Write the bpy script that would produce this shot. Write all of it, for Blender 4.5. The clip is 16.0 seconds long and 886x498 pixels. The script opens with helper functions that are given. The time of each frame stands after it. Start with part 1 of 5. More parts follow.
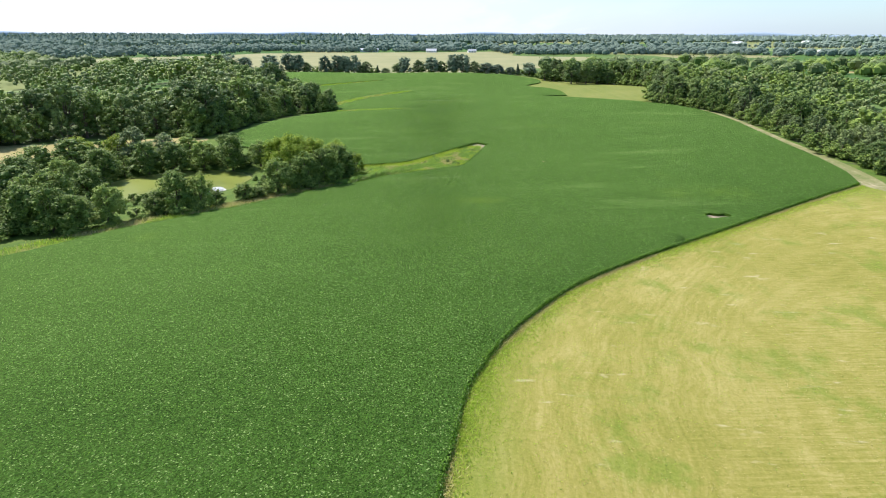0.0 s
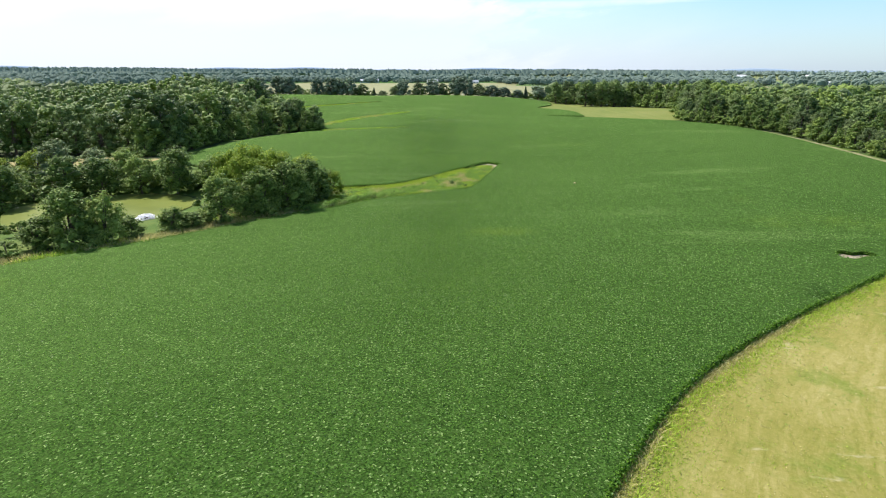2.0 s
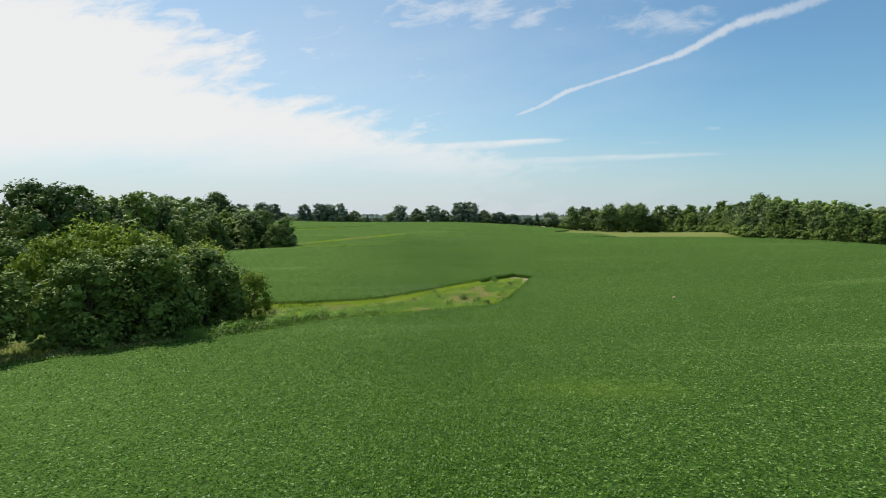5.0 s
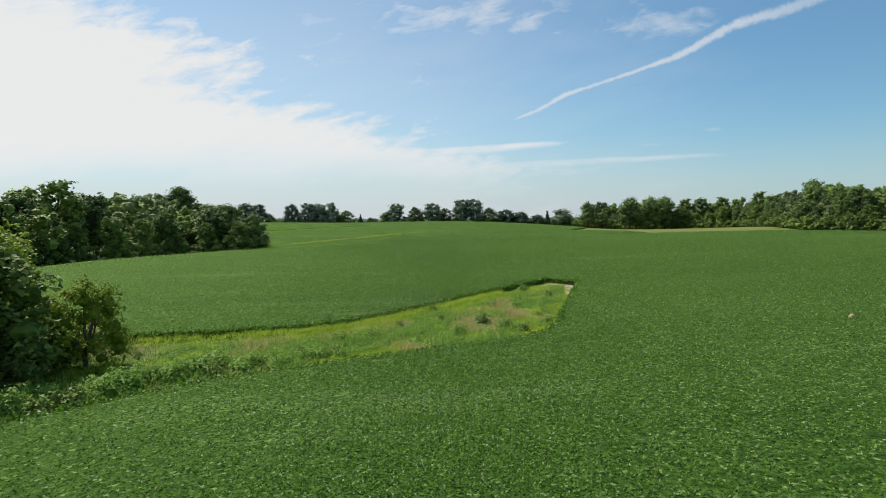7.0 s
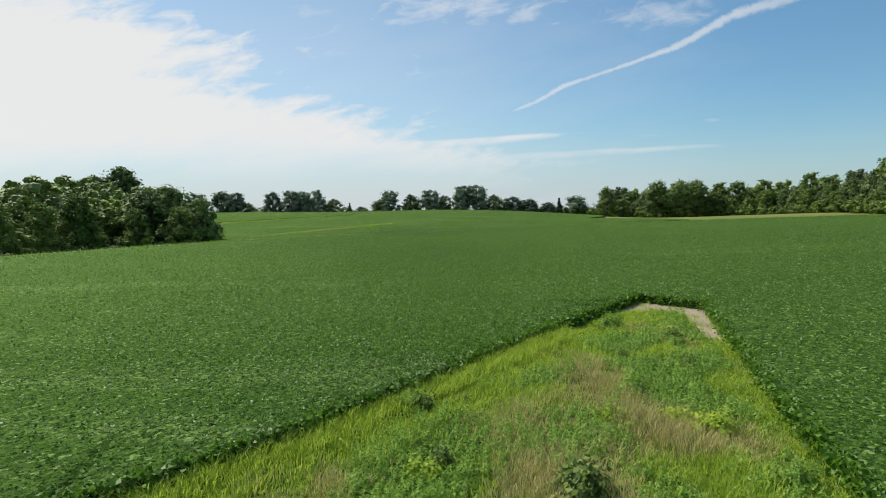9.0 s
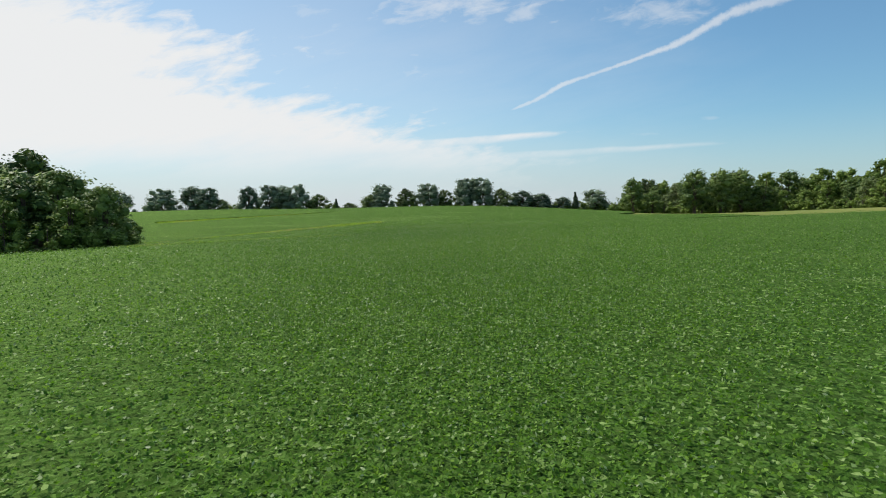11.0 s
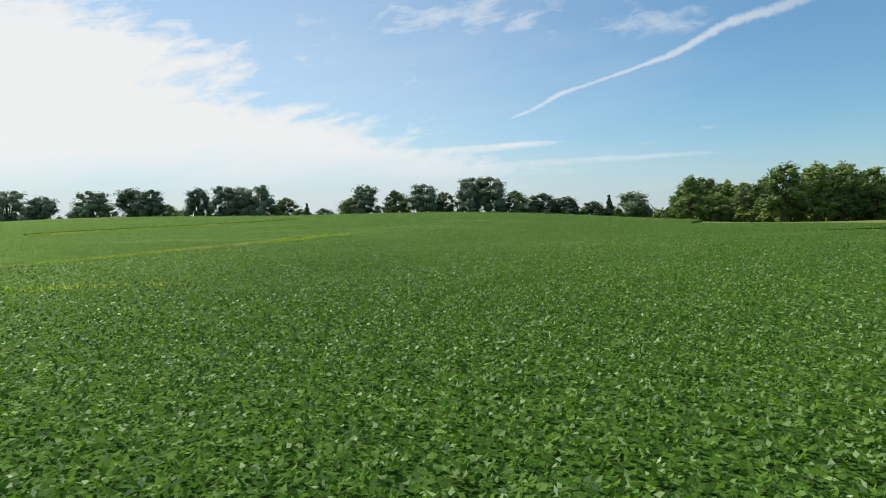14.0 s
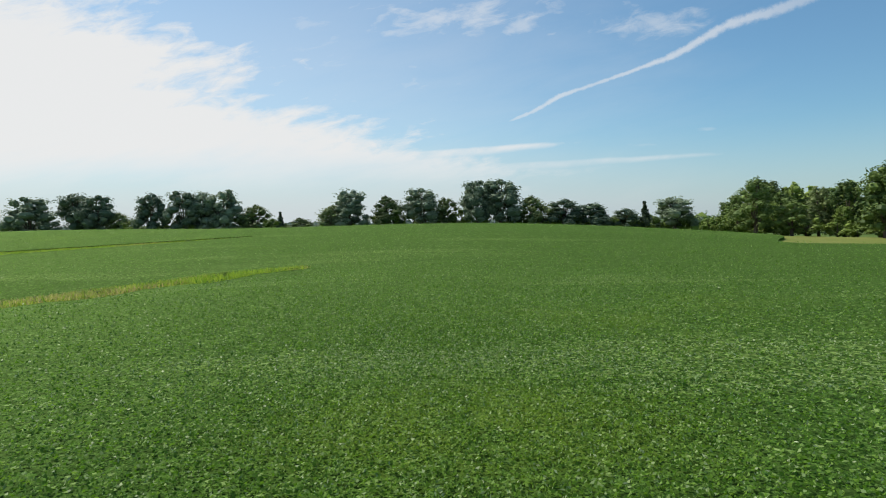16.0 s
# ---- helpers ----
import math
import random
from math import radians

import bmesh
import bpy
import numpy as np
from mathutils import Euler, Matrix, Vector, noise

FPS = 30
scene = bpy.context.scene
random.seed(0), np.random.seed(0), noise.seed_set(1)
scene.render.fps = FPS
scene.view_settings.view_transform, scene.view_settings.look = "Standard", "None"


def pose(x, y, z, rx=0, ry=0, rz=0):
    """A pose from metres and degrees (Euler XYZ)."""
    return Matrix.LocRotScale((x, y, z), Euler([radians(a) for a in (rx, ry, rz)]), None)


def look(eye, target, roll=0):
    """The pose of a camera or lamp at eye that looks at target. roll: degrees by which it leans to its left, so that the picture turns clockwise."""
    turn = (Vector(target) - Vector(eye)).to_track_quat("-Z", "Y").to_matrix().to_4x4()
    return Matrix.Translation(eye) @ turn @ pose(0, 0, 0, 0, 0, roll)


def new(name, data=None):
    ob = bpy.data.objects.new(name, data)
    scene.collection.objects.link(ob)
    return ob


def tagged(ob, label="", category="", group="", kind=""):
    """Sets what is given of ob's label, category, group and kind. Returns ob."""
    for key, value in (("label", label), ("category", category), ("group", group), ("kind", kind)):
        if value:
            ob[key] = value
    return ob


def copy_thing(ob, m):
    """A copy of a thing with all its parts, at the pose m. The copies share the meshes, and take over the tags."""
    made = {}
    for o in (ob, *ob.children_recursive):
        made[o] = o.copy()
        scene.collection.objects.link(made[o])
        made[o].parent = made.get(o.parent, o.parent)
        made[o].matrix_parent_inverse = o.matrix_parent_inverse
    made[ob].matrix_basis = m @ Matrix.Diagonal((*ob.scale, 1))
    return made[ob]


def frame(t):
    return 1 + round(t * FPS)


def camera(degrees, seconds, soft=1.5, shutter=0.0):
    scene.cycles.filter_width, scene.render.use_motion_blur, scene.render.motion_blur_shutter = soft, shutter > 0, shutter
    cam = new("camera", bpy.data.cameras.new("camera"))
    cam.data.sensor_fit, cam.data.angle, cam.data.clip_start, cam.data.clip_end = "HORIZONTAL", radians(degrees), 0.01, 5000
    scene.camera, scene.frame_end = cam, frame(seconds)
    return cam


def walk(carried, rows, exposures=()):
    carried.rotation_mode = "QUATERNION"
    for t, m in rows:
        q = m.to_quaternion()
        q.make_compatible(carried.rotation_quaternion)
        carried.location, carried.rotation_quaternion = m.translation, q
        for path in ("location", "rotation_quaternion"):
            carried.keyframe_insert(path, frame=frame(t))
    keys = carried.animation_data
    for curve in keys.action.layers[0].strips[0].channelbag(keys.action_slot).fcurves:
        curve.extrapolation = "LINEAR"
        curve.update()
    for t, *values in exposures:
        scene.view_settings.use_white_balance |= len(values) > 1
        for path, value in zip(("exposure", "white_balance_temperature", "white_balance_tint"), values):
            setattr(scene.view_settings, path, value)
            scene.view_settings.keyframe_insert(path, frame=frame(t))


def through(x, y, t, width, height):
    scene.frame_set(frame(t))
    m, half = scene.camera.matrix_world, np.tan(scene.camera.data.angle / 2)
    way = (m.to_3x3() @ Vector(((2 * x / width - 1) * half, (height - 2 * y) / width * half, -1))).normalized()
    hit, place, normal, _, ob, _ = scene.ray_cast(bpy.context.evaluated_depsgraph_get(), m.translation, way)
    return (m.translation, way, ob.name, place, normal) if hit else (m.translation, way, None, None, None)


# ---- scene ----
cam = camera(72.1, 16.0, soft=1.0)
PATH = [
    (0, (0.791, -2.512, 39.604), (0.81, -0.629, 38.93), 0.1),
    (0.5, (0.791, 7.925, 36.785), (0.809, 9.807, 36.109), -0.0),
    (1, (0.732, 18.557, 33.787), (0.75, 20.441, 33.117), 0.1),
    (1.5, (0.815, 29.347, 30.669), (0.834, 31.245, 30.037), 0.2),
    (2, (0.832, 39.894, 27.678), (0.848, 41.812, 27.109), 0.2),
    (2.5, (0.778, 50.579, 24.933), (0.794, 52.518, 24.444), 0.3),
    (3, (0.838, 61.199, 21.96), (0.852, 63.158, 21.554), 0.4),
    (3.5, (0.753, 71.871, 18.943), (0.767, 73.849, 18.654), 0.4),
    (4, (0.562, 82.531, 16.087), (0.578, 84.524, 15.914), 0.5),
    (6.5, (0.412, 128.671, 9.186), (0.424, 130.67, 9.102), -0.3),
    (7, (0.435, 138.796, 8.716), (0.447, 140.794, 8.628), -0.5),
    (7.5, (0.575, 148.722, 8.203), (0.588, 150.72, 8.111), -0.8),
    (8, (0.669, 158.68, 7.747), (0.681, 160.678, 7.648), -0.8),
    (8.5, (0.676, 168.825, 7.216), (0.69, 170.822, 7.109), -0.7),
    (9, (0.474, 178.477, 6.928), (0.489, 180.474, 6.815), -0.8),
    (9.5, (0.637, 188.884, 6.724), (0.651, 190.88, 6.606), -1.0),
    (12, (0.468, 238.964, 5.757), (0.486, 240.961, 5.647), -1.0),
    (12.5, (0.556, 249.158, 5.761), (0.573, 251.155, 5.657), -1.0),
    (13, (0.609, 259.131, 5.781), (0.628, 261.128, 5.682), -1.0),
    (13.5, (0.758, 269.224, 5.835), (0.778, 271.222, 5.743), -1.1),
    (14, (0.687, 279.109, 5.91), (0.711, 281.107, 5.822), -1.0),
    (14.5, (0.647, 288.626, 6.189), (0.671, 290.624, 6.103), -1.1),
    (15, (0.818, 298.444, 6.682), (0.84, 300.443, 6.598), -1.0),
    (15.5, (0.958, 308.158, 7.69), (0.979, 310.156, 7.606), -1.1),
    (16, (0.877, 318.016, 8.984), (0.9, 320.014, 8.903), -1.1),
]
EXPOSURES = ((0, 0.60, 6230, 16), (1.5, 0.58, 6230, 16), (2.5, 0.32, 6300, 15), (3, 0.15, 6350, 13), (4, 0.0, 6450, 10), (6.5, -0.12, 6500, 10), (9.5, -0.13, 6480, 10), (12, -0.04, 6470, 10), (15, -0.04, 6470, 10), (16, -0.12, 6470, 10))
walk(cam, [(t, look(eye, target, roll)) for t, eye, target, roll in PATH], EXPOSURES)

# ---- world, sun ----
SUN_AZ, SUN_EL = 50.0, 54.0          # degrees left of ahead, above the horizon
world = bpy.data.worlds.new("sky")
scene.world = world
world.use_nodes = True


class Nodes:
    """A small writer of node trees."""

    def __init__(self, tree):
        self.t = tree
        tree.nodes.clear()

    def add(self, kind, **settings):
        n = self.t.nodes.new(kind)
        for k, v in settings.items():
            if k == "operation":
                n.operation = v
            elif k == "blend_type":
                n.blend_type = v
            elif k == "data_type":
                n.data_type = v
            elif k == "clamp":
                n.use_clamp = v
        return n

    def put(self, socket, value):
        if value is None:
            return
        if isinstance(value, bpy.types.NodeSocket):
            self.t.links.new(value, socket)
        else:
            socket.default_value = value

    def math(self, op, a, b=None, c=None, clamp=False):
        n = self.add("ShaderNodeMath", operation=op, clamp=clamp)
        for s, v in zip(n.inputs, (a, b, c)):
            self.put(s, v)
        return n.outputs[0]

    def mix(self, f, a, b, blend="MIX"):
        n = self.add("ShaderNodeMix", data_type="RGBA")
        n.blend_type = blend
        self.put(n.inputs[0], f), self.put(n.inputs[6], a), self.put(n.inputs[7], b)
        return n.outputs[2]

    def step(self, x, lo, hi, a=0.0, b=1.0, smooth=True):
        n = self.add("ShaderNodeMapRange")
        n.interpolation_type = "SMOOTHSTEP" if smooth else "LINEAR"
        for s, v in zip(n.inputs, (x, lo, hi, a, b)):
            self.put(s, v)
        return n.outputs[0]

    def noise(self, vec, scale, detail=3.0, rough=0.55, distort=0.0):
        n = self.add("ShaderNodeTexNoise")
        self.put(n.inputs["Vector"], vec)
        n.inputs["Scale"].default_value, n.inputs["Detail"].default_value = scale, detail
        n.inputs["Roughness"].default_value, n.inputs["Distortion"].default_value = rough, distort
        return n.outputs[0]

    def ramp(self, x, stops):
        n = self.add("ShaderNodeValToRGB")
        self.put(n.inputs[0], x)
        e = n.color_ramp.elements
        while len(e) < len(stops):
            e.new(0.5)
        for el, (p, c) in zip(e, stops):
            el.position, el.color = p, ((*c, 1) if isinstance(c, tuple) else (c, c, c, 1))
        return n.outputs[0]

    def scaled(self, vec, s, turn=0.0):
        n = self.add("ShaderNodeMapping")
        self.put(n.inputs[0], vec)
        n.inputs[2].default_value = (0, 0, radians(turn))
        n.inputs[3].default_value = s
        return n.outputs[0]

    def xyz(self, vec):
        n = self.add("ShaderNodeSeparateXYZ")
        self.put(n.inputs[0], vec)
        return n.outputs

    def vec(self, x, y, z=0.0):
        n = self.add("ShaderNodeCombineXYZ")
        for s, v in zip(n.inputs, (x, y, z)):
            self.put(s, v)
        return n.outputs[0]


def build_sky():
    g = Nodes(world.node_tree)
    sky = g.add("ShaderNodeTexSky")
    sky.sky_type, sky.sun_disc = "NISHITA", False
    sky.sun_elevation, sky.sun_rotation = radians(SUN_EL), radians(-SUN_AZ)
    sky.altitude, sky.air_density, sky.dust_density, sky.ozone_density = 200, 1.0, 1.0, 1.0
    way = g.add("ShaderNodeTexCoord").outputs["Generated"]
    x, y, z = g.xyz(way)
    ahead = g.step(y, 0.05, 0.25)
    safe = g.math("MAXIMUM", y, 0.05)
    u, v = g.math("DIVIDE", x, safe), g.math("DIVIDE", z, safe)
    uv = g.vec(u, v)
    # thin streaked cloud to the left, its edge running down to the right
    edge = g.ramp(v, [(0.05, 0.80), (0.098, 0.74), (0.112, 0.64), (0.126, 0.58), (0.140, 0.55), (0.162, 0.50), (0.176, 0.47), (0.190, 0.42), (0.200, 0.34), (0.232, 0.31), (0.264, 0.31), (0.291, 0.26), (0.314, 0.18), (0.36, 0.08)])
    edge = g.math("SUBTRACT", edge, 0.6)
    slant = g.vec(u, g.math("SUBTRACT", v, g.math("MULTIPLY", u, 0.17)))
    streak = g.noise(g.scaled(slant, (4.2, 17.0, 1.0)), 1.0, 8.0, 0.62, 0.35)
    fine = g.noise(g.scaled(slant, (17.0, 44.0, 1.0)), 1.0, 6.0, 0.62, 0.4)
    soft = g.noise(g.scaled(slant, (2.2, 9.0, 1.0)), 1.0, 6.0, 0.6, 0.2)
    depth = g.math("SUBTRACT", edge, u)
    n = g.math("ADD", g.math("MULTIPLY", g.math("SUBTRACT", streak, 0.5), 0.50), g.math("MULTIPLY", g.math("SUBTRACT", fine, 0.5), 0.42))
    bank = g.math("POWER", g.step(g.math("ADD", depth, n), -0.18, 0.17), 1.3)
    bank = g.math("MULTIPLY", bank, g.step(soft, 0.25, 0.50, 0.86, 1.0))
    bank = g.math("MULTIPLY", bank, g.step(g.math("ADD", v, g.math("MULTIPLY", g.math("SUBTRACT", soft, 0.5), 0.10)), 0.045, 0.135, 0.30, 1.0))
    # a thin veil beyond the bank
    veil = g.math("MULTIPLY", g.step(g.math("SUBTRACT", u, g.math("MULTIPLY", g.math("SUBTRACT", streak, 0.5), 0.5)), 0.60, -0.28, 0.0, 0.30), g.step(v, 0.44, 0.24, 0.55, 1.0))

    def blot(cu, cv, ru, rv, strength):
        """A soft-edged patch of torn cloud."""
        du, dv = g.math("DIVIDE", g.math("SUBTRACT", u, cu), ru), g.math("DIVIDE", g.math("SUBTRACT", v, cv), rv)
        far = g.math("SQRT", g.math("ADD", g.math("MULTIPLY", du, du), g.math("MULTIPLY", dv, dv)))
        return g.math("MULTIPLY", g.step(g.math("ADD", far, g.math("MULTIPLY", g.math("SUBTRACT", fine, 0.52), 4.0)), 1.3, -0.5), strength * 0.9)

    fleck = None
    for place_ in ((0.03, 0.335, 0.17, 0.034, 0.60), (0.15, 0.318, 0.06, 0.020, 0.5), (-0.05, 0.310, 0.06, 0.014, 0.5), (0.36, 0.319, 0.085, 0.026, 0.46), (0.31, 0.300, 0.02, 0.012, 0.25), (-0.19, 0.275, 0.11, 0.045, 0.40),
                   (-0.05, 0.230, 0.08, 0.014, 0.42), (0.04, 0.228, 0.07, 0.011, 0.32), (-0.13, 0.203, 0.03, 0.006, 0.4), (0.449, 0.148, 0.014, 0.003, 0.2), (0.348, 0.124, 0.03, 0.0035, 0.2), (-0.03, 0.256, 0.014, 0.003, 0.4), (-0.2, 0.325, 0.09, 0.02, 0.4)):
        one = blot(*place_)
        fleck = one if fleck is None else g.math("MAXIMUM", fleck, one)
    # two flat streaks low on the right, feathered underneath
    wob = g.math("MULTIPLY", g.math("SUBTRACT", streak, 0.5), 0.012)
    low = None
    for v0, slope, u0, u1, w, s in ((0.1220, 0.055, -0.20, 0.265, 0.026, 0.80), (0.0960, 0.030, 0.00, 0.50, 0.019, 0.46)):
        top = g.math("SUBTRACT", g.math("ADD", g.math("ADD", g.math("MULTIPLY", u, slope), v0), wob), v)
        taper = g.step(u, u1, u0, 0.16, 1.0, False)
        across = g.math("MULTIPLY", g.step(top, -0.003, 0.004), g.step(g.math("DIVIDE", top, g.math("MULTIPLY", taper, w)), 1.7, 0.4))
        along = g.math("MULTIPLY", g.step(u, u0, u0 + 0.14), g.step(g.math("ADD", u, g.math("MULTIPLY", g.math("SUBTRACT", fine, 0.5), 0.2)), u1, u1 - 0.12))
        one = g.math("MULTIPLY", g.math("MULTIPLY", across, along), g.math("MULTIPLY", g.step(fine, 0.3, 0.6, 0.65, 1.0), s))
        low = one if low is None else g.math("MAXIMUM", low, one)
    # contrail, kinked and widening with age
    curve = g.ramp(u, [(0.1172, 0.1637), (0.1633, 0.1813), (0.2094, 0.2061), (0.2554, 0.2210), (0.3013, 0.2358), (0.393, 0.2671), (0.4842, 0.3173), (0.5664, 0.3395), (0.75, 0.410)])
    off = g.math("ABSOLUTE", g.math("SUBTRACT", v, g.math("ADD", curve, g.math("MULTIPLY", g.math("SUBTRACT", fine, 0.5), 0.004))))
    width = g.ramp(u, [(0.115, 0.0030), (0.20, 0.0062), (0.27, 0.0042), (0.33, 0.0048), (0.40, 0.0080), (0.48, 0.0100), (0.60, 0.0130)])
    puff = g.math("ADD", g.math("DIVIDE", off, width), g.math("MULTIPLY", g.math("SUBTRACT", g.noise(g.scaled(uv, (60, 60, 1)), 1.0, 4.0, 0.7), 0.5), 1.5))
    trail = g.step(puff, 1.15, 0.15)
    trail = g.math("MULTIPLY", g.math("MULTIPLY", trail, g.step(u, 0.112, 0.135)), g.ramp(u, [(0.12, 0.44), (0.20, 0.60), (0.26, 0.48), (0.36, 0.58), (0.5, 0.52), (0.6, 0.34)]))
    cloud = g.math("MAXIMUM", g.math("MAXIMUM", g.math("MAXIMUM", g.math("MULTIPLY", bank, 0.97), fleck), veil), g.math("MAXIMUM", low, trail))
    # the rest of the sky carries the same thin cloud
    rest = g.step(g.noise(g.scaled(way, (2, 2, 5)), 1.0, 5.0, 0.6), 0.48, 0.7, 0.0, 0.8)
    cloud = g.math("ADD", g.math("MULTIPLY", cloud, ahead), g.math("MULTIPLY", rest, g.math("SUBTRACT", 1.0, ahead)), clamp=True)
    haze = g.math("MULTIPLY", g.step(z, 0.16, -0.02, 0.0, 0.90), g.step(u, 0.8, 0.0, 0.62, 1.0))
    clear = g.mix(1.0, sky.outputs[0], SKY_TINT, "MULTIPLY")
    base = g.mix(haze, clear, SKY_HAZE)
    col = g.mix(cloud, base, SKY_CLOUD)
    back = g.add("ShaderNodeBackground")
    g.put(back.inputs[0], col)
    back.inputs[1].default_value = SKY_STRENGTH
    out = g.add("ShaderNodeOutputWorld")
    g.put(out.inputs[0], back.outputs[0])


SKY_STRENGTH = 0.10
SKY_TINT = (0.84, 1.19, 1.28, 1)
SKY_HAZE = (5.6, 6.4, 7.2, 1)
SKY_CLOUD = (9.0, 9.0, 8.9, 1)
build_sky()

sun = new("sun", bpy.data.lights.new("sun", "SUN"))
sun.data.energy, sun.data.angle, sun.data.color = 5.0, radians(0.6), (1.0, 0.95, 0.87)
sa, se = radians(SUN_AZ), radians(SUN_EL)
sun.matrix_world = look((0, 0, 300), (math.sin(sa) * math.cos(se), -math.cos(sa) * math.cos(se), 300 - math.sin(se)))

# ---- the lie of the land ----
GX, GY = (-190, -110, -50, 0, 50, 110, 190), (0, 70, 140, 200, 260, 330, 400, 480, 560)
SWELL = ((0.03, -0.06, 0.24, 0.27, -0.84, -0.5, 0.11), (0.01, -0.32, 1.17, 2.07, -1.68, -1.49, -0.01), (0.0, -1.76, -1.65, 0.1, 0.94, 2.3, 0.11),
         (0.0, -0.98, 0.24, -1.07, -1.38, 2.69, 0.16), (0.02, -0.3, 1.21, 0.98, 0.17, 1.86, 0.25), (0.04, -0.81, -0.52, 1.75, 0.06, 2.32, 2.31),
         (0.76, 0.86, 0.0, 1.19, -0.88, 3.09, 3.29), (3.52, 5.75, 3.05, 4.34, 2.88, 0.33, 0.29), (1.9, 2.13, -0.91, 1.27, 2.33, 1.58, 0.66))
WATER = -3.5


def land(x, y):
    """Height of the ground: long low swells, a hollow for the pond, and low terrace banks."""
    x, y = np.asarray(x, float), np.asarray(y, float)
    z = np.zeros(np.broadcast(x, y).shape)
    ex = [np.exp(-(((x - c) / 62.0) ** 2)) for c in GX]
    for cy, line in zip(GY, SWELL):
        ey = np.exp(-(((y - cy) / 72.0) ** 2))
        z = z + ey * sum(h * e for h, e in zip(line, ex))
    bowl = np.exp(-((((x + 77) / 25) ** 2 + ((y - 176 - 0.2 * (x + 77)) / 22) ** 2) ** 3))
    z = z * (1 - bowl) + (WATER - 0.7) * bowl
    for line, high, wide in ((((-66, 328), (-56, 347), (-44, 374.5), (-35, 384.5), (-24, 391.3), (-15.5, 395.5)), -0.95, 9.0), (((-56, 352), (-50, 365), (-44, 374.5), (-36, 383.5)), -0.55, 11.0), (((-66, 328), (-60, 338), (-56, 347), (-52, 360), (-44, 374.5), (-35, 384.5), (-24, 391.3), (-15.5, 395.5)), 0.72, 3.4), (((-52, 313), (-44, 311.5), (-30, 311.2), (-14, 311.2)), 0.38, 1.8), (((-88, 414), (-70, 423.5), (-52, 433), (-36, 440.5)), 0.22, 2.4), (((-60, 313), (-30, 311), (-10, 311)), -0.4, 6.5)):
        best = np.full(z.shape, 1e3)
        for (ax, ay), (bx, by) in zip(line, line[1:]):
            dx, dy = bx - ax, by - ay
            t = np.clip(((x - ax) * dx + (y - ay) * dy) / (dx * dx + dy * dy), 0, 1)
            best = np.minimum(best, np.hypot(x - ax - t * dx, y - ay - t * dy))
        z = z + high * np.exp(-((best / wide) ** 2))
    far = np.hypot(x, y - 250)
    return z + np.clip((far - 900) / 3500, 0, 1) * 9 * (np.sin(x / 410.0) * np.cos(y / 530.0) + 0.4)


def smooth(points, steps=6, closed=False):
    """A Catmull-Rom line through points."""
    p = [np.array(q, float) for q in points]
    p = [p[-1], *p, p[0], p[1]] if closed else [2 * p[0] - p[1], *p, 2 * p[-1] - p[-2]]
    out = []
    for a, b, c, d in zip(p, p[1:], p[2:], p[3:]):
        for k in range(steps):
            t = k / steps
            out.append(0.5 * (2 * b + (c - a) * t + (2 * a - 5 * b + 4 * c - d) * t * t + (3 * b - a - 3 * c + d) * t**3))
    return out if closed else out + [p[-2]]


def inside(poly, x, y):
    """Whether points lie within a closed outline."""
    px, py = np.array(poly).T
    hit = np.zeros(np.shape(x), bool)
    for x0, y0, x1, y1 in zip(px, py, np.roll(px, -1), np.roll(py, -1)):
        if y0 != y1:
            hit ^= ((y0 > y) != (y1 > y)) & (x < (x1 - x0) * (y - y0) / (y1 - y0) + x0)
    return hit


# outlines of the fields
HAY_EDGE = smooth([(-6, -70), (-3, -20), (-1, 15), (0.7, 39), (2.2, 47), (3.6, 54.8), (5.6, 60.8), (11.5, 72.4), (22.1, 86.9), (33.4, 97.7), (47.4, 108.4), (63.4, 119.2), (81.4, 130.6), (107, 146)])
WOOD_EDGE = smooth([(110.4, 156.4), (113.4, 177.2), (114.9, 192.4), (118.6, 217.7), (123.8, 251), (124.9, 281.8), (119.4, 302), (110.2, 316.5), (95.8, 333), (75.3, 356), (58.7, 374)])
LOBE = smooth([(77, 363), (78.3, 393), (72.7, 413), (61.8, 424), (74.2, 446), (76.3, 470), (65.7, 488), (58, 499)], 4)
LEFT_EDGE = smooth([(-165, 499), (-150, 470), (-122, 430), (-100, 390), (-76, 352), (-57, 322), (-47, 311), (-55, 307), (-67, 291), (-75, 277), (-79, 257), (-82, 240), (-76, 225), (-60, 214), (-44, 206), (-28, 193)], 5)
STRIP_FAR = smooth([(-28, 189.5), (-18.6, 190.7), (-9.2, 194), (-1, 203.4), (2.4, 208), (6.2, 213), (9.8, 217.4), (12.9, 221.2), (15.6, 224.4)])
STRIP_NEAR = smooth([(19.2, 220.8), (18.0, 216.6), (16.7, 212.4), (15.2, 206.8), (12.9, 199.6), (10.8, 191.8), (8.3, 187.0), (4.0, 184), (-1, 181.5), (-7, 178.5), (-13.4, 175), (-20.9, 167.5), (-26.7, 163), (-33.5, 157.5), (-42.1, 149.5), (-50.9, 141), (-61.4, 132.5), (-70.2, 124), (-76.6, 115), (-83, 107), (-100, 90), (-130, 40), (-150, -70)])
SOY = [*HAY_EDGE, *WOOD_EDGE, *LOBE, *LEFT_EDGE, *STRIP_FAR, *STRIP_NEAR]
BANK_LINE_A = smooth([(-66, 328), (-60, 338), (-56, 347), (-52, 360), (-44, 374.5), (-35, 384.5), (-24, 391.3), (-15.5, 395.5)], 4)


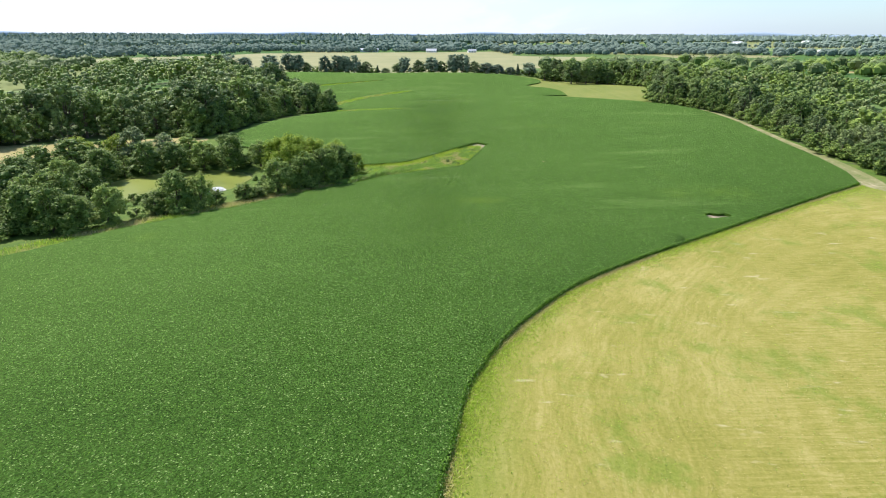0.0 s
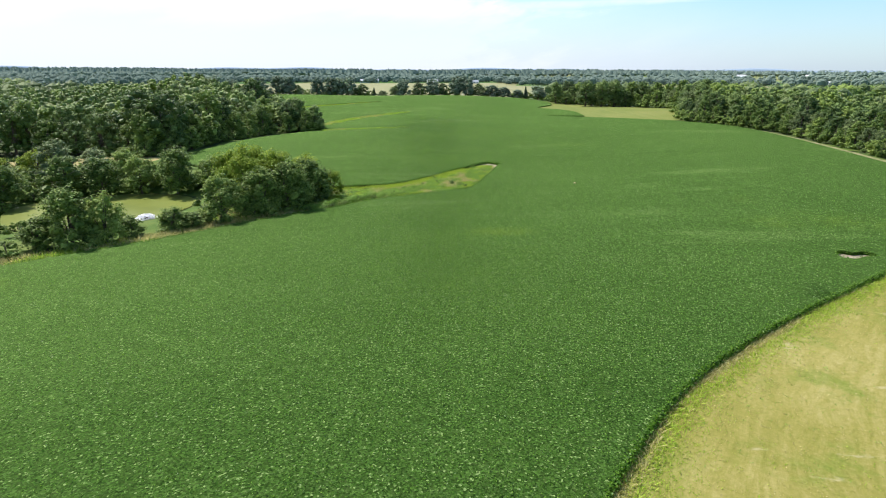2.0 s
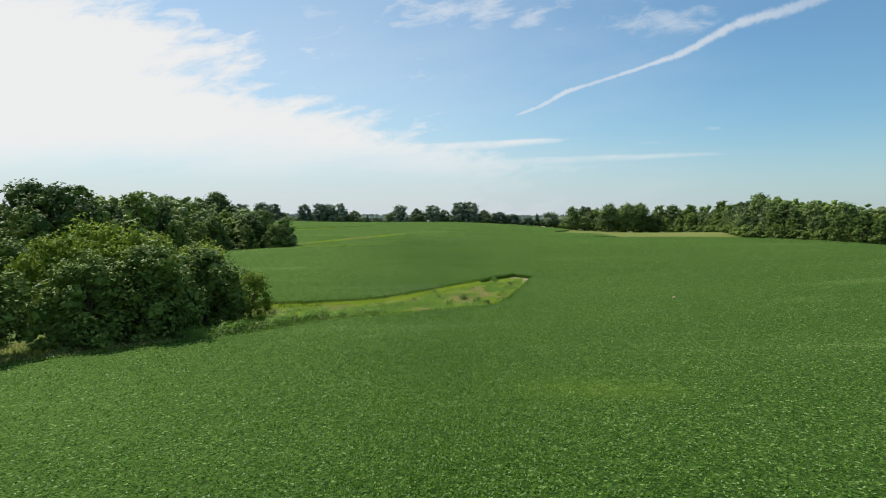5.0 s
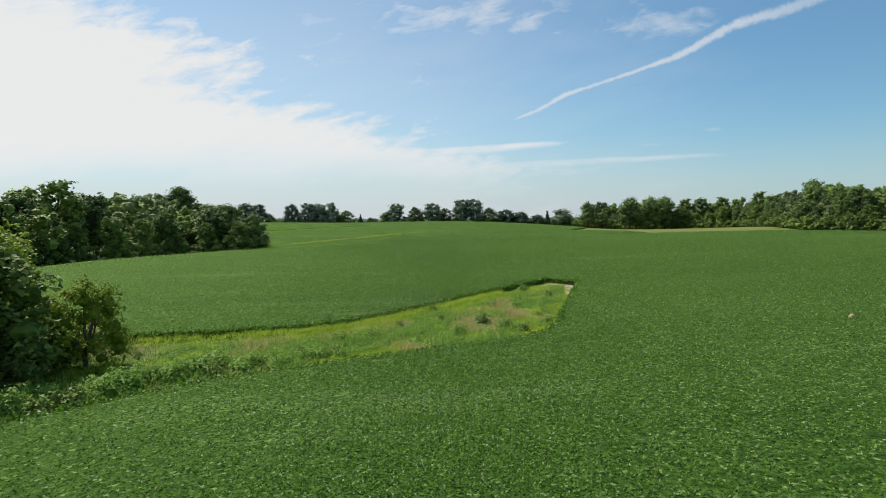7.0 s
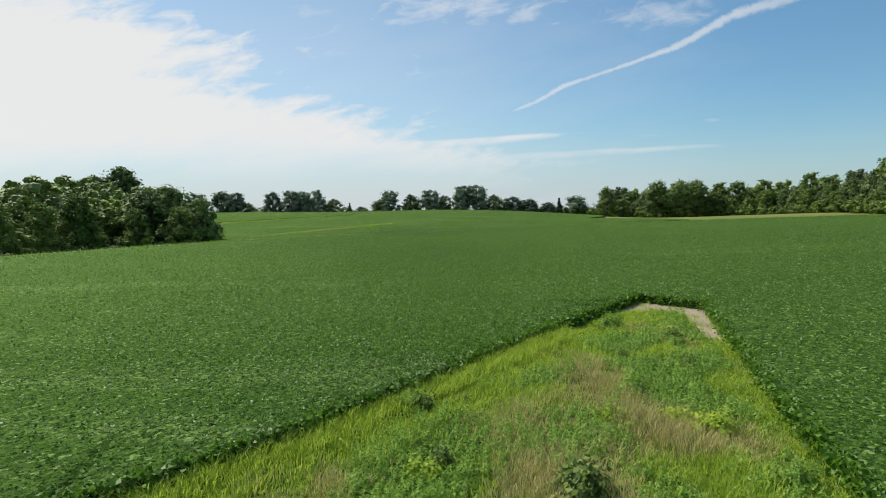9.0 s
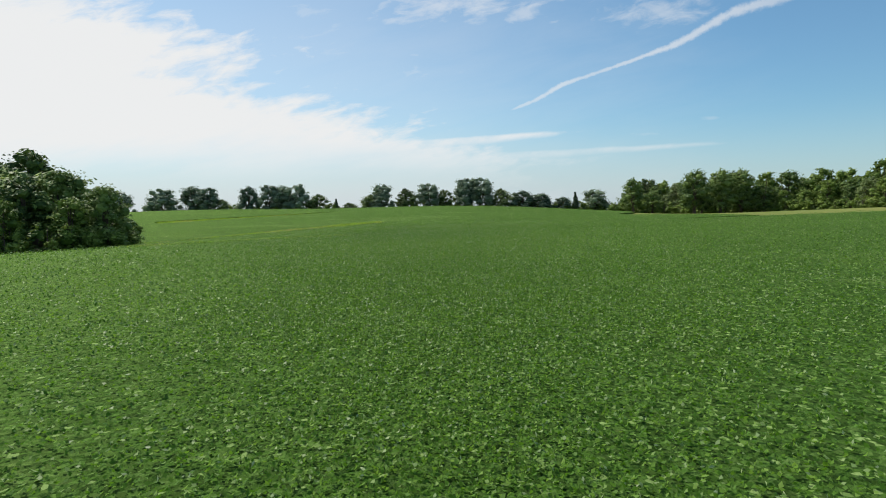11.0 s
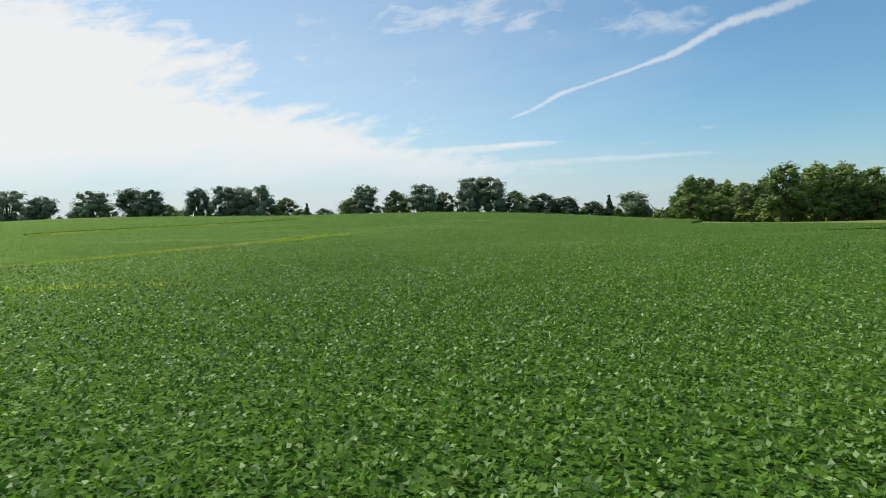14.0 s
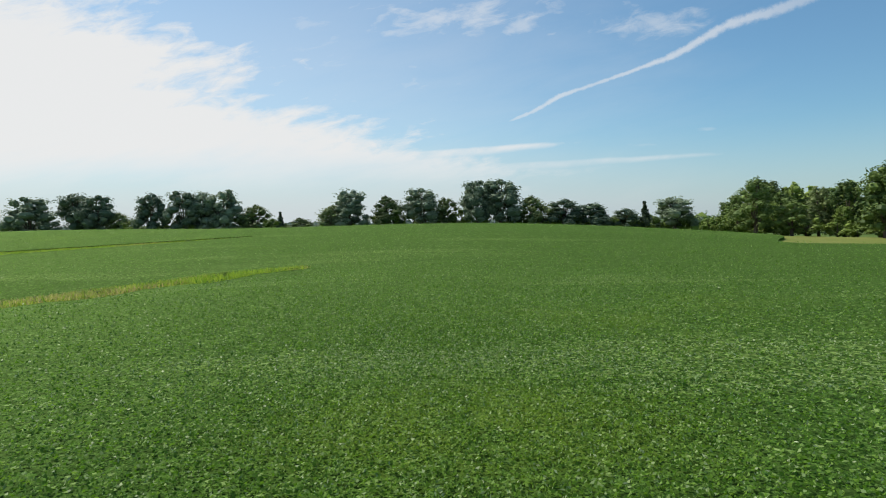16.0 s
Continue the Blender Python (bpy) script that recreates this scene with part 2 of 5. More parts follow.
def band(line, wide, tail=1.0):
    """A closed outline of a given half width round a line, drawn to a point at its end."""
    a, n = np.array(line), len(line)
    d = np.gradient(a, axis=0)
    d = np.c_[-d[:, 1], d[:, 0]] / np.linalg.norm(d, axis=1, keepdims=True)
    w = wide * np.clip((n - 1 - np.arange(n)) / (tail * 4), 0.35, 1)[:, None] * (1 + 0.22 * np.sin(np.arange(n) * 1.7))[:, None]
    return [*(a + d * w), *(a - d * w)[::-1]]


TERRACE_A = band(BANK_LINE_A, 2.6)
TERRACE_B = smooth([(-88, 417), (-72, 426), (-53, 435), (-34, 441.5), (-51, 431.5), (-70, 421), (-86, 411)], 4, True)
TERRACE_C = smooth([(-49, 312.6), (-35, 312.8), (-22, 312.6), (-11, 311.6), (-22, 310.2), (-35, 309.9), (-48, 309.6)], 4, True)
BARE = smooth([(59.6, 124.6), (61.4, 123.4), (63.0, 124.2), (65.3, 124.4), (64.4, 126.4), (62.6, 126.2), (61.0, 127.2)], 3, True)
TIP_SOIL = smooth([(11.4, 219.4), (13.2, 221.6), (15.6, 224.4), (19.2, 220.8), (18.0, 216.6), (16.8, 212.6), (15.6, 212.0), (16.4, 216.6), (16.8, 219.2), (15.0, 220.9), (13.0, 220.0)], 4, True)
SOIL_B = smooth([(11.0, 193.0), (9.9, 191.8), (7.8, 189.4), (5.8, 187.4), (4.4, 186.0), (5.2, 184.9), (8.3, 187.0), (10.7, 191.0)], 4, True)
POND = smooth([(-97, 178), (-92, 166), (-84, 158), (-72, 157), (-61, 163), (-58, 174), (-57, 186), (-62, 192), (-74, 195), (-88, 190)], 5, True)
MEADOW = [*smooth([(113, 318), (110.2, 316.5), (95.8, 333), (75.3, 356), (58.7, 374)], 3), *LOBE, *smooth([(64, 508), (80, 482), (100, 468), (118, 456), (132, 432), (140, 405), (130, 375), (120, 345), (114, 325)], 3)]
TRACK = [*smooth([(107, 146), (110.4, 156.4), (113.4, 177.2), (114.9, 192.4), (118.6, 217.7), (123.8, 251), (124.9, 281.8), (119.4, 302), (111, 317)], 3),
         *smooth([(113, 319), (123, 304), (129, 281), (128, 250), (122.6, 216), (119, 190), (118, 175), (116, 157), (114, 146), (111, 139)], 3)]
HAY = [*HAY_EDGE, (111, 139), (115, 146), (150, 130), (240, 90), (260, -70)]
CLEARING = smooth([(-210, 190), (-165, 222), (-140, 232), (-106, 243), (-90, 240), (-92, 229), (-110, 222), (-135, 190), (-170, 160)], 4, True)
WOOD_L = [(-225, 206), (-180, 213), (-159, 221), (-149, 235), (-128, 245), (-107, 248), (-95, 243), (-85, 255), (-81, 275), (-75, 294), (-66, 308), (-54, 316), (-53, 328), (-66, 346), (-80, 363), (-104, 395), (-125, 431), (-152, 466)]
WOOD_R = [(172, 128), (150, 136), (120, 148), (120, 172), (121, 187), (125, 212), (129, 245), (131, 275), (125, 300), (114, 322), (121, 347), (131, 375), (140, 405), (133, 432), (118, 456), (98, 468), (84, 482), (82, 496)]

# fields beyond the ridge and the woods
FAR_TAN = [(-540, 790), (-522, 870), (-496, 980), (-373, 1075), (-330, 1180), (-137, 1240), (90, 1304), (128, 1250), (116, 1110), (175, 1060), (250, 1048), (240, 950), (150, 760), (66, 640), (-40, 600), (-195, 700), (-285, 752), (-372, 752)]
FAR_LANE = [(-385, 757), (-300, 759), (-210, 756), (-212, 768), (-300, 778), (-380, 774)]
FAR_GREEN = [[(381, 758), (438, 915), (520, 925), (600, 860), (507, 800), (430, 712)], [(560, 1440), (640, 1530), (850, 1721), (930, 1700), (780, 1430), (690, 1400)], [(825, 1470), (880, 1560), (1000, 1640), (1120, 1600), (960, 1450)],
             [(-800, 1302), (-820, 1425), (-640, 1440), (-600, 1330)], [(-600, 1620), (-560, 1771), (-440, 1750), (-430, 1610)], [(-318, 366), (-306, 428), (-277, 438), (-246, 408), (-258, 372)], [(-640, 1010), (-620, 1060), (-560, 1055), (-550, 1010)]]
FAR_DRY = [[(253, 548), (262, 580), (290, 596), (306, 578), (284, 552)], [(395, 634), (412, 662), (460, 668), (470, 640)]]
OPEN_FAR = [FAR_TAN, *FAR_GREEN, *FAR_DRY]

# ---- materials ----


def material(name):
    m = bpy.data.materials.new(name)
    m.use_nodes = True
    return m, Nodes(m.node_tree)


def finish(g, colour, rough=0.8, bump=None, strength=0.3, distance=0.1, see_through=0.0, gloss=0.3, sheen=None):
    if gloss:
        p = g.add("ShaderNodeBsdfPrincipled")
        g.put(p.inputs["Base Color"], colour), g.put(p.inputs["Roughness"], rough)
        p.inputs["Specular IOR Level"].default_value = gloss
    else:
        p = g.add("ShaderNodeBsdfDiffuse")
        g.put(p.inputs["Color"], colour)
    if bump is not None:
        b = g.add("ShaderNodeBump")
        b.inputs["Strength"].default_value, b.inputs["Distance"].default_value = strength, distance
        g.put(b.inputs["Height"], bump), g.put(p.inputs["Normal"], b.outputs[0])
    shader = p.outputs[0]
    if sheen:
        s, both = g.add("ShaderNodeBsdfGlossy"), g.add("ShaderNodeAddShader")
        g.put(s.inputs["Color"], sheen)
        s.inputs["Roughness"].default_value = 0.55
        if bump is not None:
            g.put(s.inputs["Normal"], b.outputs[0])
        g.put(both.inputs[0], shader), g.put(both.inputs[1], s.outputs[0])
        shader = both.outputs[0]
    if see_through:
        t, mixed = g.add("ShaderNodeBsdfTranslucent"), g.add("ShaderNodeMixShader")
        g.put(t.inputs[0], colour), g.put(mixed.inputs[0], see_through)
        g.put(mixed.inputs[1], shader), g.put(mixed.inputs[2], t.outputs[0])
        shader = mixed.outputs[0]
    out = g.add("ShaderNodeOutputMaterial")
    g.put(out.inputs[0], shader)


def place(g):
    return g.add("ShaderNodeNewGeometry").outputs["Position"]


def grassy(name, stops, big=0.05, small=1.5, streak=None, bump=0.5):
    """Mown or rough grass: broad patches, fine tufts, and mower streaks where given as (turn, spacing)."""
    m, g = material(name)
    p = place(g)
    a = g.noise(p, big, 5.0, 0.6)
    b = g.noise(p, small, 4.0, 0.65)
    f = g.math("ADD", g.math("MULTIPLY", a, 0.6), g.math("MULTIPLY", b, 0.4))
    if streak:
        s = g.noise(g.scaled(p, (streak[1], 0.015, 0.1), streak[0]), 1.0, 4.0, 0.6, 0.25)
        f = g.math("ADD", g.math("MULTIPLY", f, 0.68), g.math("MULTIPLY", s, 0.32))
    finish(g, g.ramp(f, stops), 0.9, b, bump, 0.15, gloss=0.15)
    return m


def leafy(name, dark, light, through=0.35, rough=0.5, spots=0.4, gloss=0.35, patch=0.03):
    """Leaves: each one a little different, and broad drifts of tone."""
    m, g = material(name)
    geo = g.add("ShaderNodeNewGeometry")
    r = geo.outputs["Random Per Island"]
    n = g.noise(geo.outputs["Position"], patch, 3.0)
    o = g.add("ShaderNodeObjectInfo").outputs["Random"]
    f = g.math("ADD", g.math("MULTIPLY", r, spots), g.math("MULTIPLY", g.math("ADD", n, o), 0.5 * (1 - spots)))
    finish(g, g.mix(g.step(f, 0.22, 0.78), (*dark, 1), (*light, 1)), rough, see_through=through, gloss=gloss)
    return m


def bark(name, colour):
    m, g = material(name)
    p = g.scaled(place(g), (6, 6, 1.2))
    n = g.noise(p, 1.0, 5.0, 0.7)
    finish(g, g.mix(n, (*[c * 0.5 for c in colour], 1), (*[c * 1.4 for c in colour], 1)), 0.95, n, 0.8, 0.1)
    return m


def plain_far(name):
    """Country beyond: a patchwork of crops, pasture and stubble."""
    m, g = material(name)
    p = place(g)
    v = g.add("ShaderNodeTexVoronoi")
    g.put(v.inputs["Vector"], g.scaled(p, (0.0035, 0.0022, 0.0), 12))
    v.inputs["Scale"].default_value = 1.0
    cell = g.xyz(v.outputs["Color"])[0]
    a = g.noise(p, 0.02, 4.0)
    f = g.math("ADD", g.math("MULTIPLY", cell, 0.8), g.math("MULTIPLY", a, 0.2))
    col = g.ramp(f, [(0.12, (0.048, 0.109, 0.025)), (0.34, (0.068, 0.133, 0.032)), (0.5, (0.129, 0.172, 0.052)), (0.66, (0.184, 0.203, 0.077)), (0.85, (0.231, 0.226, 0.105))])
    finish(g, col, 0.95, gloss=0.1)
    return m


def thin_crop(g, p, x, y):
    """Where the crop stands thin and yellowish: a few known spots and loose patches."""
    ragged = g.noise(p, 0.45, 4.0, 0.7)
    hit = g.math("MULTIPLY", g.step(g.noise(p, 0.022, 3.0, 0.6), 0.60, 0.72), 0.35)
    for cx, cy, rx, ry in ((2.0, 335.0, 8.0, 5.5), (12.0, 142.0, 7.0, 4.0), (-30.0, 311.5, 20.0, 4.0)):
        du, dv = g.math("DIVIDE", g.math("SUBTRACT", x, cx), rx), g.math("DIVIDE", g.math("SUBTRACT", y, cy), ry)
        far = g.math("ADD", g.math("ADD", g.math("MULTIPLY", du, du), g.math("MULTIPLY", dv, dv)), g.math("MULTIPLY", g.math("SUBTRACT", ragged, 0.5), 2.5))
        hit = g.math("MAXIMUM", hit, g.step(far, 1.3, -0.4, 0.0, 0.75))
    return g.math("MULTIPLY", hit, g.step(ragged, 0.38, 0.56, 0.15, 1.0))


def soy_sheet():
    """Closed canopy: leaf-sized facets, each with its own tone and tilt, under broad drifts of tone. Dark facets paint
    in shaded gaps, pale ones sun glints.
    """
    m, g = material("soybean canopy")
    p = place(g)
    x, y, z = g.xyz(p)
    cell = g.add("ShaderNodeTexVoronoi")
    g.put(cell.inputs["Vector"], p)
    cell.inputs["Scale"].default_value = 7.0
    r, s, q = g.xyz(cell.outputs["Color"])
    cx, cy, cz = g.xyz(cell.outputs["Position"])
    tilt = g.math("ADD", g.math("MULTIPLY", g.math("SUBTRACT", x, cx), g.math("SUBTRACT", r, 0.5)), g.math("MULTIPLY", g.math("SUBTRACT", y, cy), g.math("SUBTRACT", s, 0.5)))
    a = g.noise(p, 0.028, 5.0, 0.6)
    b = g.noise(p, 2.2, 5.0, 0.75)
    c = g.noise(g.scaled(p, (0.012, 0.09, 0.1), 8), 1.0, 3.0)
    clump = g.noise(p, 0.9, 6.0, 0.82)
    f = g.math("ADD", g.math("ADD", g.math("MULTIPLY", a, 0.18), g.math("MULTIPLY", b, 0.15)), g.math("ADD", g.math("MULTIPLY", c, 0.15), g.math("ADD", g.math("MULTIPLY", clump, 0.30), g.math("MULTIPLY", q, 0.28))))
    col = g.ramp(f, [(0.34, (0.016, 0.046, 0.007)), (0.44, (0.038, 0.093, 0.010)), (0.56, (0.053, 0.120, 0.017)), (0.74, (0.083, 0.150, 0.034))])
    drift = g.noise(g.scaled(p, (0.018, 0.10, 0.1), 10), 1.0, 4.0, 0.6, 0.3)
    pale = g.math("MULTIPLY", g.math("MULTIPLY", g.step(drift, 0.57, 0.68), g.step(y, 110, 150)), g.step(r, 0.40, 0.8))
    # sun glints painted on as pale facets of the clumps
    glint = g.math("MULTIPLY", g.step(clump, 0.55, 0.66), g.step(q, 0.45, 0.7))
    col = g.mix(g.math("MAXIMUM", g.math("MULTIPLY", pale, 0.8), g.math("MULTIPLY", glint, 0.45)), col, (0.18, 0.27, 0.07, 1))
    # facets darkened to stand in for shade between the leaves
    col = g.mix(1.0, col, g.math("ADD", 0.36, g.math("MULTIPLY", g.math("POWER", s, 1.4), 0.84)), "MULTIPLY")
    # more painted glints, on a few scattered facets
    col = g.mix(g.math("MULTIPLY", g.step(r, 0.93, 0.96), g.step(s, 0.35, 0.6)), col, (0.17, 0.25, 0.08, 1))
    col = g.mix(thin_crop(g, p, x, y), col, (0.095, 0.150, 0.016, 1))
    height = g.math("ADD", g.math("MULTIPLY", tilt, 1.5), g.math("MULTIPLY", b, 0.25))
    graze = g.add("ShaderNodeLayerWeight")
    graze.inputs[0].default_value = 0.5
    shine = g.math("MULTIPLY", g.math("POWER", graze.outputs["Facing"], 2.0), 1.0)
    finish(g, col, 0.5, height, 0.9, 1.0, gloss=0, sheen=g.mix(shine, (0.004, 0.008, 0.003, 1), (0.050, 0.077, 0.024, 1)))
    return m


def soy_leaf():
    """Soybean leaves: bright faces, pale undersides where the wind has turned them in drifts, and a scattered few
    painted pale as sun glints.
    """
    m, g = material("soybean leaf")
    geo = g.add("ShaderNodeNewGeometry")
    r, p = geo.outputs["Random Per Island"], geo.outputs["Position"]
    n = g.noise(p, 0.028, 5.0, 0.6)
    x, y, z = g.xyz(p)
    f = g.math("ADD", g.math("MULTIPLY", r, 0.55), g.math("MULTIPLY", n, 0.45))
    col = g.ramp(f, [(0.22, (0.057, 0.150, 0.009)), (0.45, (0.096, 0.220, 0.014)), (0.62, (0.138, 0.272, 0.021)), (0.85, (0.218, 0.362, 0.055))])
    drift = g.noise(g.scaled(p, (0.018, 0.10, 0.1), 10), 1.0, 4.0, 0.6, 0.3)
    # besides the drifts, a random few leaves are coloured pale as glints
    pale = g.math("MAXIMUM", g.math("MULTIPLY", g.math("MULTIPLY", g.step(drift, 0.57, 0.68), g.step(y, 110, 150)), g.step(r, 0.55, 0.75)), g.step(r, 0.95, 0.97, 0.0, 0.7))
    col = g.mix(pale, col, (0.25, 0.35, 0.14, 1))
    col = g.mix(g.math("MULTIPLY", thin_crop(g, p, x, y), 0.6), col, (0.20, 0.29, 0.030, 1))
    finish(g, col, 0.45, see_through=0.42, gloss=0.28)
    return m


M_SOY = soy_sheet()
M_SOYLEAF = soy_leaf()
# pale leaf colour that imitates narrow glints of sun on the crop
M_SOYGLINT = leafy("pale glint soybean leaf", (0.24, 0.34, 0.13), (0.46, 0.55, 0.29), 0.25, 0.5, 0.7, 0.25)
def hay():
    """Mown hay: curving swaths that follow the field edge, green regrowth along it, dry stubble and tufts."""
    m, g = material("mown hay stubble")
    p = place(g)
    x, y, z = g.xyz(p)
    dx, dy = g.math("SUBTRACT", x, 110.0), g.math("SUBTRACT", y, 35.0)
    r = g.math("SQRT", g.math("ADD", g.math("MULTIPLY", dx, dx), g.math("MULTIPLY", dy, dy)))
    a = g.math("ARCTAN2", dy, dx)
    wave = g.math("ADD", r, g.math("MULTIPLY", g.math("SUBTRACT", g.noise(p, 0.05, 2.0), 0.5), 8.0))
    swath = g.noise(g.vec(g.math("MULTIPLY", wave, 0.42), g.math("MULTIPLY", a, 3.0)), 1.0, 3.0, 0.55)
    line = g.noise(g.vec(g.math("MULTIPLY", wave, 1.5), g.math("MULTIPLY", a, 12.0)), 1.0, 4.0, 0.65)
    comb = g.noise(g.vec(g.math("MULTIPLY", wave, 4.5), g.math("MULTIPLY", a, 60.0)), 1.0, 4.0, 0.75)
    broad = g.noise(p, 0.035, 5.0, 0.62, 0.5)
    tuft = g.noise(p, 2.6, 8.0, 0.8)
    raked = g.noise(g.scaled(g.vec(x, g.math("SUBTRACT", y, g.math("MULTIPLY", x, 0.08))), (0.22, 2.4, 1.0)), 1.0, 5.0, 0.7)
    wheel = g.noise(g.scaled(p, (0.3, 0.02, 0.1), 52), 1.0, 3.0, 0.6, 0.15)
    far_in = g.step(g.math("ADD", r, g.math("MULTIPLY", g.math("SUBTRACT", broad, 0.5), 40.0)), 86.0, 70.0)
    grain = g.math("ADD", g.math("MULTIPLY", g.math("SUBTRACT", 1.0, far_in), g.math("ADD", g.math("MULTIPLY", line, 0.6), g.math("MULTIPLY", comb, 0.4))), g.math("MULTIPLY", far_in, raked))
    f = g.math("ADD", g.math("ADD", g.math("MULTIPLY", swath, 0.12), g.math("MULTIPLY", grain, 0.36)), g.math("ADD", g.math("MULTIPLY", broad, 0.16), g.math("ADD", g.math("MULTIPLY", tuft, 0.28), g.math("MULTIPLY", wheel, 0.08))))
    col = g.ramp(f, [(0.36, (0.112, 0.130, 0.022)), (0.44, (0.190, 0.186, 0.036)), (0.50, (0.240, 0.220, 0.054)), (0.56, (0.300, 0.266, 0.086)), (0.66, (0.390, 0.345, 0.155))])
    pale = g.math("MULTIPLY", g.step(g.noise(g.scaled(p, (0.16, 0.55, 1.0), 20), 1.0, 4.0, 0.6), 0.64, 0.72), 0.5)
    col = g.mix(pale, col, (0.44, 0.40, 0.24, 1))
    green = g.math("MULTIPLY", g.step(g.math("ADD", r, g.math("MULTIPLY", g.math("SUBTRACT", broad, 0.5), 22.0)), 98.0, 108.0), 0.62)
    patch = g.math("MULTIPLY", g.step(g.noise(p, 0.07, 6.0, 0.72), 0.51, 0.66), 0.68)
    col = g.mix(g.math("MAXIMUM", green, patch), col, g.ramp(tuft, [(0.35, (0.088, 0.146, 0.014)), (0.7, (0.184, 0.225, 0.033))]))
    finish(g, col, 0.9, tuft, 0.6, 0.15, gloss=0.1)
    return m


M_HAY = hay()
M_MEADOW = grassy("mown meadow grass", [(0.30, (0.094, 0.138, 0.021)), (0.5, (0.151, 0.177, 0.037)), (0.75, (0.217, 0.209, 0.061))], 0.05, 1.0, (70, 0.3))
M_ROUGH = grassy("rough grass", [(0.28, (0.035, 0.08, 0.010)), (0.46, (0.07, 0.125, 0.018)), (0.62, (0.12, 0.155, 0.030)), (0.82, (0.22, 0.20, 0.07))], 0.12, 1.6)
M_TERRACE = grassy("grassed terrace", [(0.28, (0.10, 0.19, 0.03)), (0.5, (0.20, 0.28, 0.05)), (0.75, (0.34, 0.32, 0.12))], 0.12, 1.4)
M_SOIL = grassy("dry pale soil", [(0.25, (0.21, 0.165, 0.115)), (0.5, (0.32, 0.265, 0.19)), (0.8, (0.44, 0.37, 0.28))], 0.4, 3.0)
M_TRACK = grassy("field track", [(0.32, (0.090, 0.135, 0.028)), (0.5, (0.190, 0.190, 0.080)), (0.68, (0.400, 0.335, 0.220))], 0.15, 1.0, (4, 0.9))
M_CLEAR = grassy("dry pasture", [(0.28, (0.170, 0.170, 0.051)), (0.5, (0.281, 0.238, 0.093)), (0.78, (0.357, 0.306, 0.153))], 0.05, 1.0)
M_FARHAY = grassy("far hay field", [(0.28, (0.17, 0.19, 0.08)), (0.5, (0.23, 0.23, 0.11)), (0.75, (0.30, 0.28, 0.15))], 0.012, 0.2, (75, 0.03))
M_FARCROP = grassy("far green crop", [(0.28, (0.10, 0.17, 0.05)), (0.5, (0.15, 0.21, 0.07)), (0.75, (0.20, 0.24, 0.09))], 0.012, 0.2, (80, 0.03))
M_FLOOR = grassy("shade-darkened woodland floor", [(0.28, (0.03, 0.05, 0.015)), (0.5, (0.06, 0.09, 0.025)), (0.78, (0.12, 0.12, 0.05))], 0.1, 1.0)
M_PLAIN = plain_far("far country")
M_BARK = bark("grey brown bark", (0.13, 0.10, 0.075))
M_LEAF = [
    leafy("dark oak leaves", (0.050, 0.092, 0.026), (0.202, 0.280, 0.076), 0.12, 0.55, gloss=0.13),
    leafy("green ash leaves", (0.062, 0.114, 0.022), (0.240, 0.326, 0.068), 0.16, 0.55, gloss=0.13),
    leafy("yellow green willow leaves", (0.150, 0.225, 0.020), (0.370, 0.450, 0.060), 0.3, 0.6, gloss=0.12),
    leafy("blue green cedar leaves", (0.050, 0.085, 0.045), (0.125, 0.175, 0.095), 0.2, 0.7, gloss=0.2),
    leafy("grey green leaves", (0.080, 0.120, 0.044), (0.236, 0.296, 0.108), 0.14, 0.55, gloss=0.13),
]
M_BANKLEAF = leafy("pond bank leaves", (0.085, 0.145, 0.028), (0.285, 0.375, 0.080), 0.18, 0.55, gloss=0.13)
# fence row greens lightened and blued in colour to imitate haze
M_ROWLEAF = leafy("haze-paled fence row leaves", (0.095, 0.142, 0.090), (0.290, 0.360, 0.230), 0.22, 0.6, gloss=0.1)
# pale low-contrast green: the haze of distance is painted into these leaves
M_HAZELEAF = leafy("haze-tinted far foliage", (0.120, 0.165, 0.130), (0.195, 0.250, 0.195), 0.0, 0.9, 0.3, 0.05, 0.01)
M_WEED = leafy("tall weed leaves", (0.13, 0.27, 0.028), (0.33, 0.50, 0.085), 0.45, 0.6, 0.5, 0.3, 0.15)
M_BRIGHT = leafy("bright foxtail grass", (0.25, 0.40, 0.030), (0.49, 0.60, 0.085), 0.5, 0.7, 0.5, 0.2, 0.15)
M_TAN = leafy("dry seed heads", (0.38, 0.35, 0.12), (0.62, 0.56, 0.25), 0.45, 0.8, 0.6, 0.1, 0.15)


def water():
    m, g = material("green pond water")
    p = place(g)
    n = g.noise(g.scaled(p, (1.0, 2.2, 1.0)), 1.3, 4.0)
    a = g.noise(p, 0.06, 4.0)
    finish(g, g.mix(g.step(a, 0.35, 0.65), (0.135, 0.165, 0.028, 1), (0.19, 0.22, 0.045, 1)), 0.35, n, 0.06, 0.05, gloss=0.14)
    return m


M_WATER = water()


def painted(name, colour, rough=0.6):
    m, g = material(name)
    n = g.noise(place(g), 3.0, 4.0)
    finish(g, g.mix(n, (*[c * 0.85 for c in colour], 1), (*colour, 1)), rough)
    return m


M_WHITE = painted("white painted siding", (0.8, 0.8, 0.78))
M_ROOF = painted("grey metal roof", (0.42, 0.44, 0.46), 0.4)
M_DARKWIN = painted("dark window glass", (0.03, 0.04, 0.05), 0.15)
M_FOAM, _f = material("white water spray")
finish(_f, (0.9, 0.91, 0.92, 1), 0.5, see_through=0.5)

# ---- the ground: one sheet to the horizon ----
from mathutils.geometry import delaunay_2d_cdt


